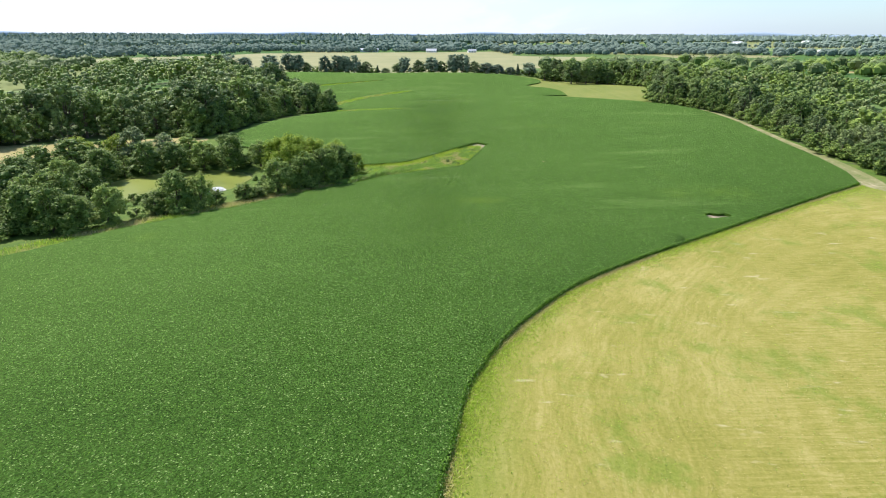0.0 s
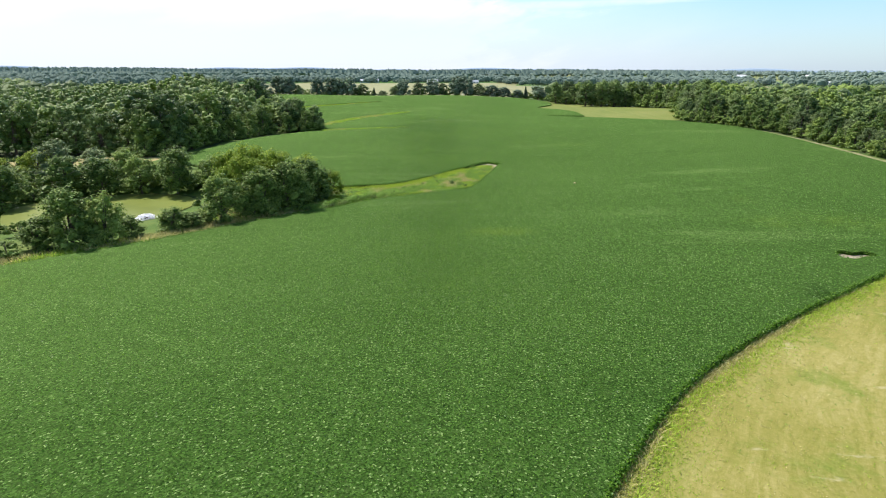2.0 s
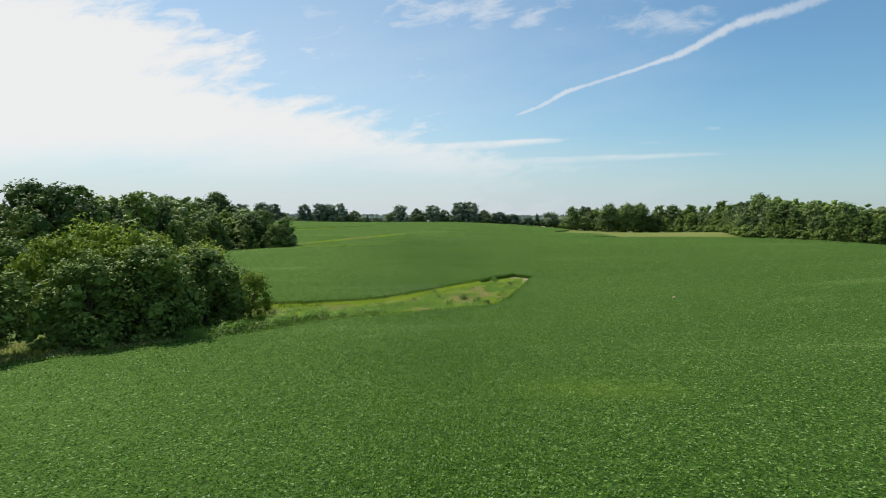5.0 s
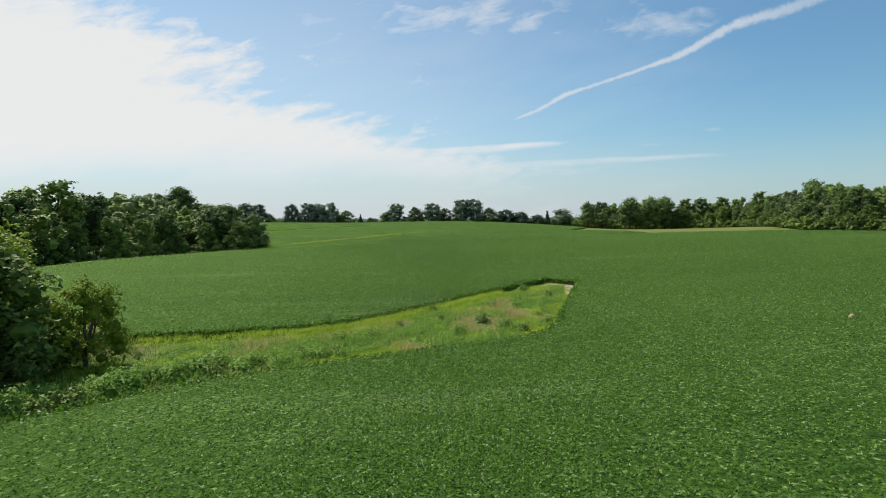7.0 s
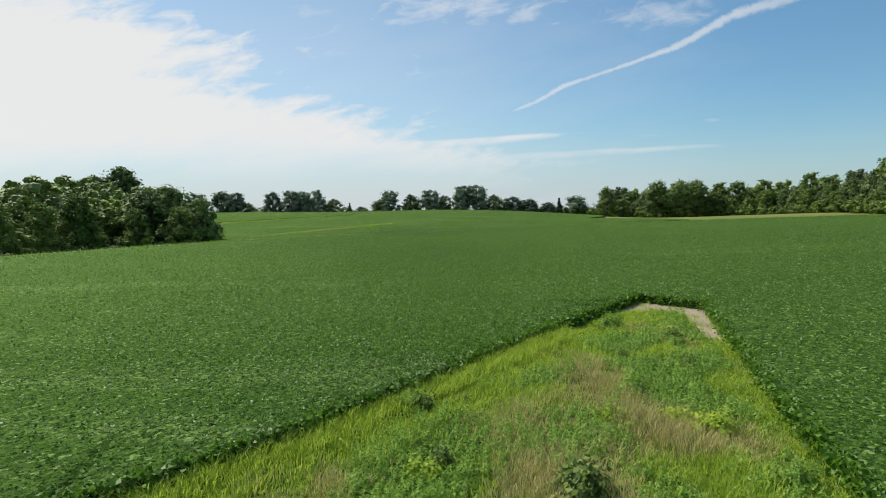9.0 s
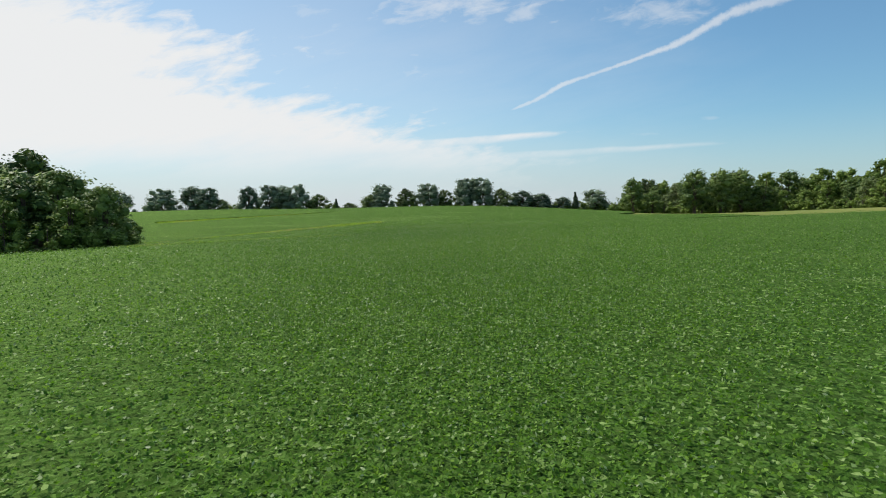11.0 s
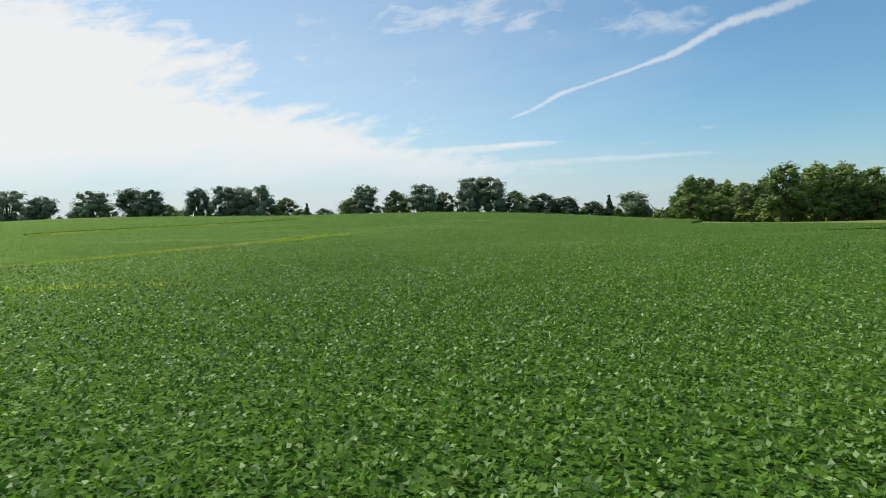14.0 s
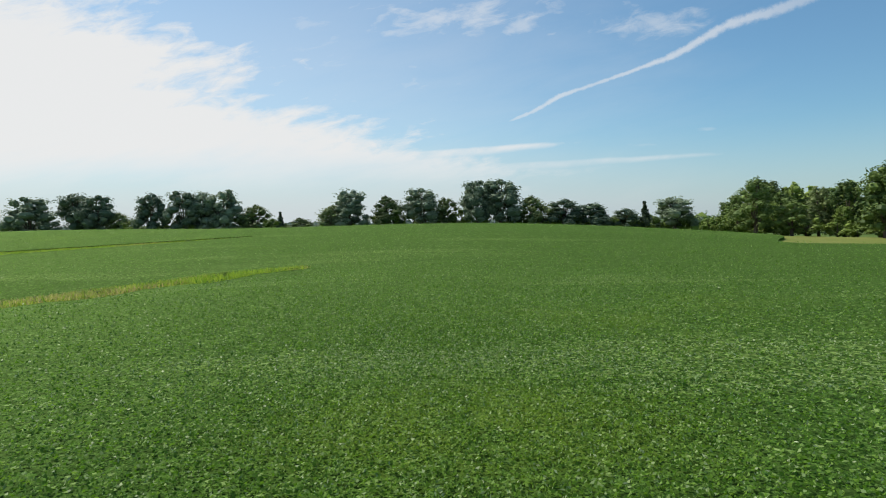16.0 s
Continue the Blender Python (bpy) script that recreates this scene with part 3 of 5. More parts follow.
def mesh_of(name, verts, faces, mats, index=None, flat=False):
    me = bpy.data.meshes.new(name)
    me.from_pydata([tuple(v) for v in verts], [], [tuple(f) for f in faces])
    for m in mats:
        me.materials.append(m)
    if index is not None:
        me.polygons.foreach_set("material_index", np.asarray(index, np.int32))
    me.polygons.foreach_set("use_smooth", np.full(len(me.polygons), not flat))
    me.update()
    return me


def quads_of(name, corners, mats, index=None):
    """One mesh of loose four-cornered leaves; corners is an (n, 4, 3) array."""
    n = len(corners)
    me = bpy.data.meshes.new(name)
    me.vertices.add(4 * n), me.loops.add(4 * n), me.polygons.add(n)
    me.vertices.foreach_set("co", np.asarray(corners, np.float32).ravel())
    me.loops.foreach_set("vertex_index", np.arange(4 * n, dtype=np.int32))
    me.polygons.foreach_set("loop_start", np.arange(0, 4 * n, 4, dtype=np.int32))
    for m in mats:
        me.materials.append(m)
    if index is not None:
        me.polygons.foreach_set("material_index", np.asarray(index, np.int32))
    me.update(calc_edges=True)
    return me


def build_ground():
    loops = [SOY, TERRACE_A, TERRACE_B, TERRACE_C, BARE, TIP_SOIL, SOIL_B, POND, MEADOW, TRACK, HAY, CLEARING, FAR_LANE, *OPEN_FAR]
    verts, edges = [], []
    for loop in loops:
        k = len(verts)
        verts += [Vector((float(p[0]), float(p[1]))) for p in loop]
        edges += [(k + i, k + (i + 1) % len(loop)) for i in range(len(loop))]
    rng = np.random.default_rng(3)
    for step, x0, x1, y0, y1, hole in ((6, -172, 192, -70, 566, None), (40, -900, 900, -240, 1500, (-172, 192, -70, 566)), (260, -4900, 4900, -3000, 4900, (-900, 900, -240, 1500))):
        gx, gy = np.meshgrid(np.arange(x0, x1 + 1, step), np.arange(y0, y1 + 1, step))
        gx, gy = gx.ravel() + rng.uniform(-0.1, 0.1, gx.size) * step, gy.ravel() + rng.uniform(-0.1, 0.1, gx.size) * step
        if hole:
            ok = (gx < hole[0]) | (gx > hole[1]) | (gy < hole[2]) | (gy > hole[3])
            gx, gy = gx[ok], gy[ok]
        verts += [Vector((float(a), float(b))) for a, b in zip(gx, gy)]
    v, _, faces, *_ = delaunay_2d_cdt(verts, edges, [], 0, 1e-4)
    xy = np.array([(p.x, p.y) for p in v])
    tri = np.array([f for f in faces if len(f) == 3])
    mid = xy[tri].mean(1)
    soy = inside(SOY, *mid.T)
    index = np.zeros(len(tri), np.int32)
    near = (np.abs(mid[:, 0] - 10) < 200) & (mid[:, 1] > -80) & (mid[:, 1] < 580)
    index[near] = 1
    # dark floor colour under the woods imitates the shade beneath the trees
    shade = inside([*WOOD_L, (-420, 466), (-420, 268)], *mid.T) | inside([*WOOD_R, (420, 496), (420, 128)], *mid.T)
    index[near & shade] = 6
    for k, loop in ((2, HAY), (3, MEADOW), (4, TRACK), (5, CLEARING), (7, POND)):
        index[inside(loop, *mid.T)] = k
    for k, loop in ((10, FAR_TAN), (4, FAR_LANE), *((11, f) for f in FAR_GREEN), *((5, f) for f in FAR_DRY)):
        index[inside(loop, *mid.T)] = k
    index[soy] = 6
    crop = soy.copy()
    for k, loop in ((8, TERRACE_A), (8, TERRACE_B), (8, TERRACE_C), (9, BARE)):
        hit = inside(loop, *mid.T)
        index[hit], crop[hit] = k, False
    index[(inside(TIP_SOIL, *mid.T) | inside(SOIL_B, *mid.T)) & ~soy] = 9
    xyz = np.c_[xy, land(*xy.T)]
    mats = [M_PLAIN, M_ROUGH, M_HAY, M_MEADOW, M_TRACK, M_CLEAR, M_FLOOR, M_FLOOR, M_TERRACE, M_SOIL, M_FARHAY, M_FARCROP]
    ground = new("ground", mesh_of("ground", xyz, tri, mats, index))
    tagged(ground, "rolling farmland with mown hay, rough grass and far fields", "ground", kind="structure")
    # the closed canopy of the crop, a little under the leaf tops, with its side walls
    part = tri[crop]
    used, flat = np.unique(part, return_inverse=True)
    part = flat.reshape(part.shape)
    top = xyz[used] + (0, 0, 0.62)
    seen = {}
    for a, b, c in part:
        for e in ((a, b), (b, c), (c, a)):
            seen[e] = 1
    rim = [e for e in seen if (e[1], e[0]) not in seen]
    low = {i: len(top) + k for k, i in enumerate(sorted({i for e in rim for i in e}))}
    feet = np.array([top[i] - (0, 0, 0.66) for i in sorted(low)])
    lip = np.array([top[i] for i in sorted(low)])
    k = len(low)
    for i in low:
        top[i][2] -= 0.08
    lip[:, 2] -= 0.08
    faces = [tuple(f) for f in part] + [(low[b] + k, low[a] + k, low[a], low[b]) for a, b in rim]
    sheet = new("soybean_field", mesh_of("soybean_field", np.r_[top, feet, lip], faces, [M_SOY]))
    tagged(sheet, "dense closed canopy of a green soybean crop", "crop field", kind="stuff")
    return ground, sheet


build_ground()


def leaves(rng, base, normal, length, width, fold=0.25):
    """Folded leaves at base points, facing normal, with a random turn: an (n, 4, 3) array."""
    n = len(base)
    normal = normal / np.linalg.norm(normal, axis=1, keepdims=True)
    turn = rng.normal(size=(n, 3))
    along = np.cross(normal, turn)
    along /= np.linalg.norm(along, axis=1, keepdims=True) + 1e-9
    side = np.cross(normal, along)
    l, w = np.broadcast_to(length, n)[:, None], np.broadcast_to(width, n)[:, None]
    drop = normal * (w * fold)
    return np.stack([base - along * l * 0.5, base + side * w * 0.5 - drop + along * l * 0.02, base + along * l * 0.5, base - side * w * 0.5 - drop + along * l * 0.02], 1)


def crop_mask(x, y):
    ok = inside(SOY, x, y)
    for loop in (TERRACE_A, TERRACE_B, TERRACE_C, BARE):
        ok &= ~inside(loop, x, y)
    return ok


def edge_leaves(rng):
    """Leaves down the sides of the crop, along all its edges."""
    out = []
    for loop, closed, per in ((HAY_EDGE, False, 80), ([STRIP_FAR[-1], STRIP_NEAR[0]], False, 120), (STRIP_FAR, False, 220), (STRIP_NEAR[:108], False, 80), (TERRACE_A, True, 16), (TERRACE_C, True, 12), (TERRACE_B, True, 12), (BARE, True, 30), (WOOD_EDGE, False, 10)):
        pts = [np.array(p) for p in loop] + ([np.array(loop[0])] if closed else [])
        for a, b in zip(pts, pts[1:]):
            n = int(np.linalg.norm(b - a) * per * DENSITY)
            t = rng.uniform(0, 1, (n, 1))
            p = a + (b - a) * t + rng.normal(size=(n, 2)) * 0.16
            up = rng.uniform(0.1, 0.8, n)
            if not closed:
                out_way = np.array(((b - a)[1], (a - b)[0])) / max(np.linalg.norm(b - a), 1e-6)
                p = p + out_way * ((0.75 - up) * rng.uniform(0, 0.45, n))[:, None]
            z = land(p[:, 0], p[:, 1]) + up
            s = rng.uniform(0.13, 0.26, n)
            out.append(leaves(rng, np.c_[p, z], rng.normal(size=(n, 3)) * 0.8 + (0, 0, 0.7), s, s * 0.7))
    return np.concatenate(out)


def build_soy_leaves():
    rng = np.random.default_rng(11)
    out = [edge_leaves(rng)]
    # leaves thin out and grow coarser away from the middle of the field
    gx, gy = np.meshgrid(np.arange(-90, 126, 2.0), np.arange(30, 500, 2.0))
    gx, gy = gx.ravel(), gy.ravel()
    near = np.hypot(gx + 1 - 0.7, np.maximum(np.maximum(246 - gy, gy - 333), 0))
    broad = np.hypot(gx + 1 - 0.7, np.maximum(np.maximum(112 - gy, gy - 350), 0)) + 5.0
    d = np.maximum(np.minimum(near, broad), 6.5)
    per = 120 * (6.5 / d) ** 1.68 * DENSITY
    count = rng.poisson(per * 4)
    x, y = np.repeat(gx, count) + rng.uniform(0, 2, count.sum()), np.repeat(gy, count) + rng.uniform(0, 2, count.sum())
    size = np.repeat(0.106 * (d / 6.5) ** 0.20, count)
    ok = crop_mask(x, y)
    x, y, size = x[ok], y[ok], size[ok]
    row = 0.5 + 0.5 * np.cos((x + 0.12 * np.sin(y * 0.3)) * 2 * np.pi / 0.76)
    z = land(x, y) + 0.58 + rng.uniform(0, 0.26, len(x)) + 0.1 * row
    tilt = rng.normal(size=(len(x), 3)) * (0.82, 0.82, 0.1) + (0, 0, 1)
    s = size * rng.uniform(0.65, 1.3, len(x))
    out.append(leaves(rng, np.c_[x, y, z], tilt, s, s * 0.68))
    # slender leaves turned on edge, coloured pale to stand in for sun glints
    turned = np.flatnonzero(rng.uniform(size=len(x)) < np.where((y > 240) & (np.abs(x) < 30), 0.075, 0.04))
    n = len(turned)
    side = rng.normal(size=(n, 3)) * (1, 1, 0.35) + (0, 0, 0.25)
    slim = leaves(rng, np.c_[x, y, z][turned] + (0, 0, 0.05), side, s[turned] * 1.0, s[turned] * 0.42)
    index = np.r_[np.zeros(sum(len(o) for o in out), int), np.ones(n, int)]
    out.append(slim)
    ob = new("soybean_leaves", quads_of("soybean_leaves", np.concatenate(out), [M_SOYLEAF, M_SOYGLINT], index))
    tagged(ob, "upper leaves of the green soybean crop catching the sun", "crop leaves", kind="stuff")


DENSITY = 1.0
build_soy_leaves()

# ---- pond ----
pond = new("pond", mesh_of("pond", [(x, y, WATER) for x, y in POND], [tuple(range(len(POND)))], [M_WATER]))
tagged(pond, "small farm pond of murky green water", "pond", kind="structure")

# ---- trees ----


def part(name, me, parent, label=""):
    ob = new(name, me)
    ob.parent = parent
    return tagged(ob, label)


def tube(path, radii, sides=7):
    """Rings of points along a path, as verts and faces."""
    verts, faces = [], []
    for k, (p, r) in enumerate(zip(path, radii)):
        for s in range(sides):
            a = 2 * math.pi * s / sides
            verts.append((p[0] + r * math.cos(a), p[1] + r * math.sin(a), p[2]))
        if k:
            for s in range(sides):
                a, b = (k - 1) * sides + s, (k - 1) * sides + (s + 1) % sides
                faces.append((a, b, b + sides, a + sides))
    faces.append(tuple(range(len(verts) - sides, len(verts))))
    return verts, faces


def ball(centre, radius, rng, rings=4, segs=7):
    """A lumpy closed form that fills the dark heart of a crown."""
    verts, faces = [], []
    for i in range(rings + 1):
        th = math.pi * i / rings
        for j in range(segs):
            ph = 2 * math.pi * j / segs
            k = rng.uniform(0.8, 1.1)
            verts.append((centre[0] + radius[0] * k * math.sin(th) * math.cos(ph), centre[1] + radius[1] * k * math.sin(th) * math.sin(ph), centre[2] + radius[2] * math.cos(th)))
    for i in range(rings):
        for j in range(segs):
            a, b = i * segs + j, i * segs + (j + 1) % segs
            faces.append((a, a + segs, b + segs, b))
    return verts, faces


def make_tree(seed, height, spread, mat, count, leaf, style="round", label="", barkmat=None, lobe_count=0, core=0.55, clumps=11):
    """A tree at the origin: tapered trunk with limbs, and a crown of many leaf sprays in uneven lobes."""
    rng = np.random.default_rng(seed)
    root = new("tree" if style != "shrub" else "shrub")
    barkmat = barkmat or M_BARK
    foot = {"round": 0.16, "tall": 0.14, "cone": 0.05, "shrub": 0.05, "skirt": 0.04}[style]
    # lobes
    lobes = []
    n = lobe_count or {"round": 24, "tall": 24, "cone": 9, "shrub": 7, "skirt": 28}[style]
    for k in range(n):
        t = (k + 0.5) / n
        zz = foot + (1 - foot) * (0.10 + 0.78 * t)
        if style == "cone":
            w = (1 - t) * 0.7 + 0.1
            a, d = k * 2.4, 0.2 * (1 - t)
            r = spread * w * 0.75
        else:
            w = math.sin(math.pi * min(1.0, 0.16 + 0.80 * t)) ** 0.6
            if style == "skirt":
                w = math.sin(math.pi * min(1.0, 0.32 + 0.62 * t)) ** 0.6
            a, d = k * 2.399 + rng.uniform(-0.5, 0.5), rng.uniform(0.30, 0.80) * w
            r = spread * rng.uniform(0.24, 0.46) * (0.65 + 0.35 * w)
        c = np.array((spread * d * math.cos(a), spread * d * math.sin(a), height * zz))
        rz = r * (rng.uniform(0.65, 0.95) if style != "cone" else 1.5)
        c[2] = min(c[2], height - rz * 0.9)
        c[2] = max(c[2], rz * 0.75 + height * foot * 0.8)
        lobes.append((c, np.array((r, r, rz))))
    # limbs
    r0 = 0.024 * height + 0.04
    lean = rng.uniform(-0.04, 0.04, 2) * height
    path = [(lean[0] * t * t, lean[1] * t * t, height * 0.86 * t - 0.3 * (t == 0)) for t in np.linspace(0, 1, 6)]
    verts, faces = tube(path, [r0 * (1.35 if i == 0 else 1 - 0.16 * i) for i in range(6)])
    if style != "cone":
        for c, r in lobes[:: 3 if style != "shrub" else 2]:
            z0 = height * max(0.12, foot * 0.9)
            v, f = tube([(lean[0] * .1, lean[1] * .1, z0), (c[0] * 0.5, c[1] * 0.5, z0 + (c[2] - z0) * 0.6), tuple(c)], [r0 * 0.5, r0 * 0.33, r0 * 0.12], 5)
            faces += [tuple(i + len(verts) for i in q) for q in f]
            verts += v
    part("trunk", mesh_of("trunk", verts, faces, [barkmat]), root)
    # small clumps of foliage stand out from each lobe, and the leaves lie on the clumps
    cc, cr = [], []
    for c, r in lobes:
        for _ in range(clumps):
            d = rng.normal(size=3) + (0, 0, 0.35)
            d /= np.linalg.norm(d)
            cc.append(c + d * r * rng.uniform(0.55, 1.0)), cr.append(r * rng.uniform(0.28, 0.58))
    cc, cr = np.array(cc), np.array(cr)
    area = cr[:, 0] ** 2
    pick = rng.choice(len(cc), count, p=area / area.sum())
    d = rng.normal(size=(count, 3)) + (0, 0, 0.55)
    d /= np.linalg.norm(d, axis=1, keepdims=True)
    at = cc[pick] + d * cr[pick] * rng.uniform(0.55, 1.2, count)[:, None]
    at[:, 2] = np.maximum(at[:, 2], 0.25)
    face = d * 0.8 + rng.normal(size=(count, 3)) * 0.38 + (0, 0, 1.0)
    s = leaf * rng.uniform(0.6, 1.4, count)
    q = leaves(rng, at, face, s * 1.25, s, 0.3)
    # larger leaves fill the shaded heart of each lobe
    m = count // 8
    pick = rng.integers(0, len(lobes), m)
    d = rng.normal(size=(m, 3))
    d /= np.linalg.norm(d, axis=1, keepdims=True)
    inner = np.array([c for c, _ in lobes])[pick] + d * np.array([r for _, r in lobes])[pick] * rng.uniform(0.25, 0.72, m)[:, None]
    q = np.concatenate([q, leaves(rng, inner, d + rng.normal(size=(m, 3)) * 0.5, leaf * 2.6, leaf * 2.2, 0.2)])
    cv, cf = [], []
    for c, r in lobes:
        v, f = ball(c, r * core, rng)
        cf += [tuple(i + len(cv) for i in p) for p in f]
        cv += v
    k = len(cv)
    verts = np.r_[np.array(cv), q.reshape(-1, 3)]
    faces = cf + [(k + 4 * i, k + 4 * i + 1, k + 4 * i + 2, k + 4 * i + 3) for i in range(len(q))]
    part("crown", mesh_of("crown", verts, faces, [mat], flat=True), root)
    return tagged(root, label, "shrub" if style == "shrub" else "tree")


DARK, ASH, WILLOW, CEDAR, GREY = M_LEAF
OAK_TXT = "tall dark green broadleaf tree at the edge of woodland"
KINDS = {
    "oak": make_tree(1, 15, 5.6, DARK, 1400, 0.50, "round", OAK_TXT),
    "oak2": make_tree(2, 15, 5.0, DARK, 1400, 0.50, "tall", OAK_TXT),
    "ash": make_tree(3, 14, 4.8, ASH, 1400, 0.48, "tall", "green leafy broadleaf tree in dense woodland"),
    "ash2": make_tree(4, 12, 5.2, ASH, 1800, 0.42, "skirt", "green broadleaf tree leafy down to the grass"),
    "grey": make_tree(5, 13, 4.8, GREY, 1800, 0.42, "skirt", "grey green broadleaf tree leafy to the ground"),
    "willow": make_tree(6, 9, 4.3, WILLOW, 3600, 0.27, "skirt", "yellow green leafy tree beside the pond", core=0.42, clumps=10),
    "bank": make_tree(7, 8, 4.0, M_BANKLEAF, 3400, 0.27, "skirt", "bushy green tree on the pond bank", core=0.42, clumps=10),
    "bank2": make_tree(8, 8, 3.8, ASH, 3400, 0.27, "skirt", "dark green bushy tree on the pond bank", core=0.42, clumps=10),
    "cedar": make_tree(9, 9, 2.2, CEDAR, 1100, 0.34, "cone", "dark conical cedar in the fence row", clumps=12),
    "shrub": make_tree(10, 3.2, 2.4, ASH, 520, 0.30, "shrub", "low green shrub at the wood's edge"),
    "edge": make_tree(18, 12, 4.8, DARK, 1800, 0.42, "skirt", "dark green tree leafy to the ground at the field edge"),
    "edge2": make_tree(19, 13, 4.4, ASH, 1800, 0.42, "skirt", "green tree with low branches at the field edge"),
    "near": make_tree(20, 14, 5, DARK, 3000, 0.34, "skirt", "tall green tree with dense low branches by the meadow"),
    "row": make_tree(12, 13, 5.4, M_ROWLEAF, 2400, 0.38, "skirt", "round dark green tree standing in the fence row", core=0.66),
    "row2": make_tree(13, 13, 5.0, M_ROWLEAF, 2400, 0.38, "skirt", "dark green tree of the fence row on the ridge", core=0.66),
    "row3": make_tree(14, 11, 4.6, GREY, 2000, 0.34, "skirt", "grey green thinly leaved tree in the fence row", core=0.55),
    "mid": make_tree(25, 14.5, 5.0, DARK, 520, 0.66, "tall", "", None, 14, 0.72, 5),
    "mid2": make_tree(26, 13.5, 5.0, ASH, 520, 0.66, "round", "", None, 14, 0.72, 5),
    "deep": make_tree(15, 14.5, 5.0, DARK, 190, 0.95, "tall", "", None, 9, 0.78, 4),
    "deep2": make_tree(16, 13.5, 5.0, ASH, 190, 0.95, "round", "", None, 9, 0.78, 4),
    "deep3": make_tree(17, 13, 5.0, GREY, 190, 0.95, "round", "", None, 9, 0.78, 4),
}
SIZE = {"oak": (15, 5.6), "oak2": (15, 5), "ash": (14, 4.8), "ash2": (12, 5.2), "grey": (13, 4.8), "willow": (9, 4.3), "bank": (8, 4), "bank2": (8, 3.8), "cedar": (9, 2.2),
        "shrub": (3.2, 2.4), "row": (13, 5.4), "row2": (13, 5), "row3": (11, 4.6), "near": (14, 5), "edge": (12, 4.8), "edge2": (13, 4.4), "mid": (14.5, 5), "mid2": (13.5, 5), "deep": (14.5, 5), "deep2": (13.5, 5), "deep3": (13, 5)}
taken = set()
deep = []


def plant(kind, x, y, height=None, spread=None, group="", rng=random):
    """Stands a tree of a kind on the land, at a height and half width."""
    h, w = SIZE[kind]
    kz = (height or h * rng.uniform(0.85, 1.15)) / h
    kx = (spread / w) if spread else kz * rng.uniform(0.9, 1.1)
    m = Matrix.LocRotScale((x, y, float(land(x, y)) - 0.15), Euler((0, 0, rng.uniform(0, 6.28))), (kx, kx, kz))
    if kind in taken:
        ob = copy_thing(KINDS[kind], m)
        ob.matrix_basis = m
    else:
        taken.add(kind)
        ob = KINDS[kind]
        ob.matrix_basis = m
    if group:
        ob["group"] = group
    return ob


# fence row on the ridge: x, y, height, half width, kind
ROW = "trees of the fence row"
for x, y, h, w, k in (
    (-174, 530, 17, 7.8, "row"), (-160, 530, 13.5, 5.9, "row2"), (-139, 530, 15, 7.4, "row"), (-123, 531, 15.5, 6.5, "row2"), (-115, 529, 14.8, 5.5, "row"), (-108, 530, 8.7, 4, "row3"),
    (-90.6, 515, 13.3, 4.3, "row2"), (-80, 515, 14.4, 5.5, "row"), (-74, 517, 14, 5, "row2"), (-66.9, 515, 14.9, 5.3, "row"), (-57.3, 515, 9.8, 5.5, "row3"), (-46.8, 506, 7, 1.8, "cedar"),
    (-40.5, 506, 4.6, 3.6, "row3"), (-31, 506, 8.2, 4.2, "row3"), (-25.6, 506, 12.7, 5.2, "row2"), (-13.8, 506, 10.4, 4.8, "row3"), (-3.5, 506, 12.7, 5.6, "row"), (3.8, 507, 9.4, 4, "row3"),
    (13.8, 506, 14.7, 5.4, "row"), (21, 506, 15.1, 6.4, "row"), (31, 506, 9.7, 4.8, "row3"), (40.4, 506, 8.7, 5.2, "row2"), (49.4, 506, 7.8, 4.8, "row2"), (59.5, 506, 6.5, 3.6, "row2"),
    (65.7, 506, 9.7, 2.4, "cedar"), (75, 506, 10.8, 5.6, "row2"), (81.8, 471, 14.4, 4.8, "near"), (96.8, 446.5, 16.4, 5.2, "near"), (107.8, 449, 17, 5.4, "near"), (116.2, 450, 17.2, 5.6, "near"), (88, 466, 9, 4, "near"), (102, 452, 10, 4, "near"), (123, 446, 11, 4.2, "near"),
):
    plant(k, x, y, h * 1.06, w * 1.32, ROW)

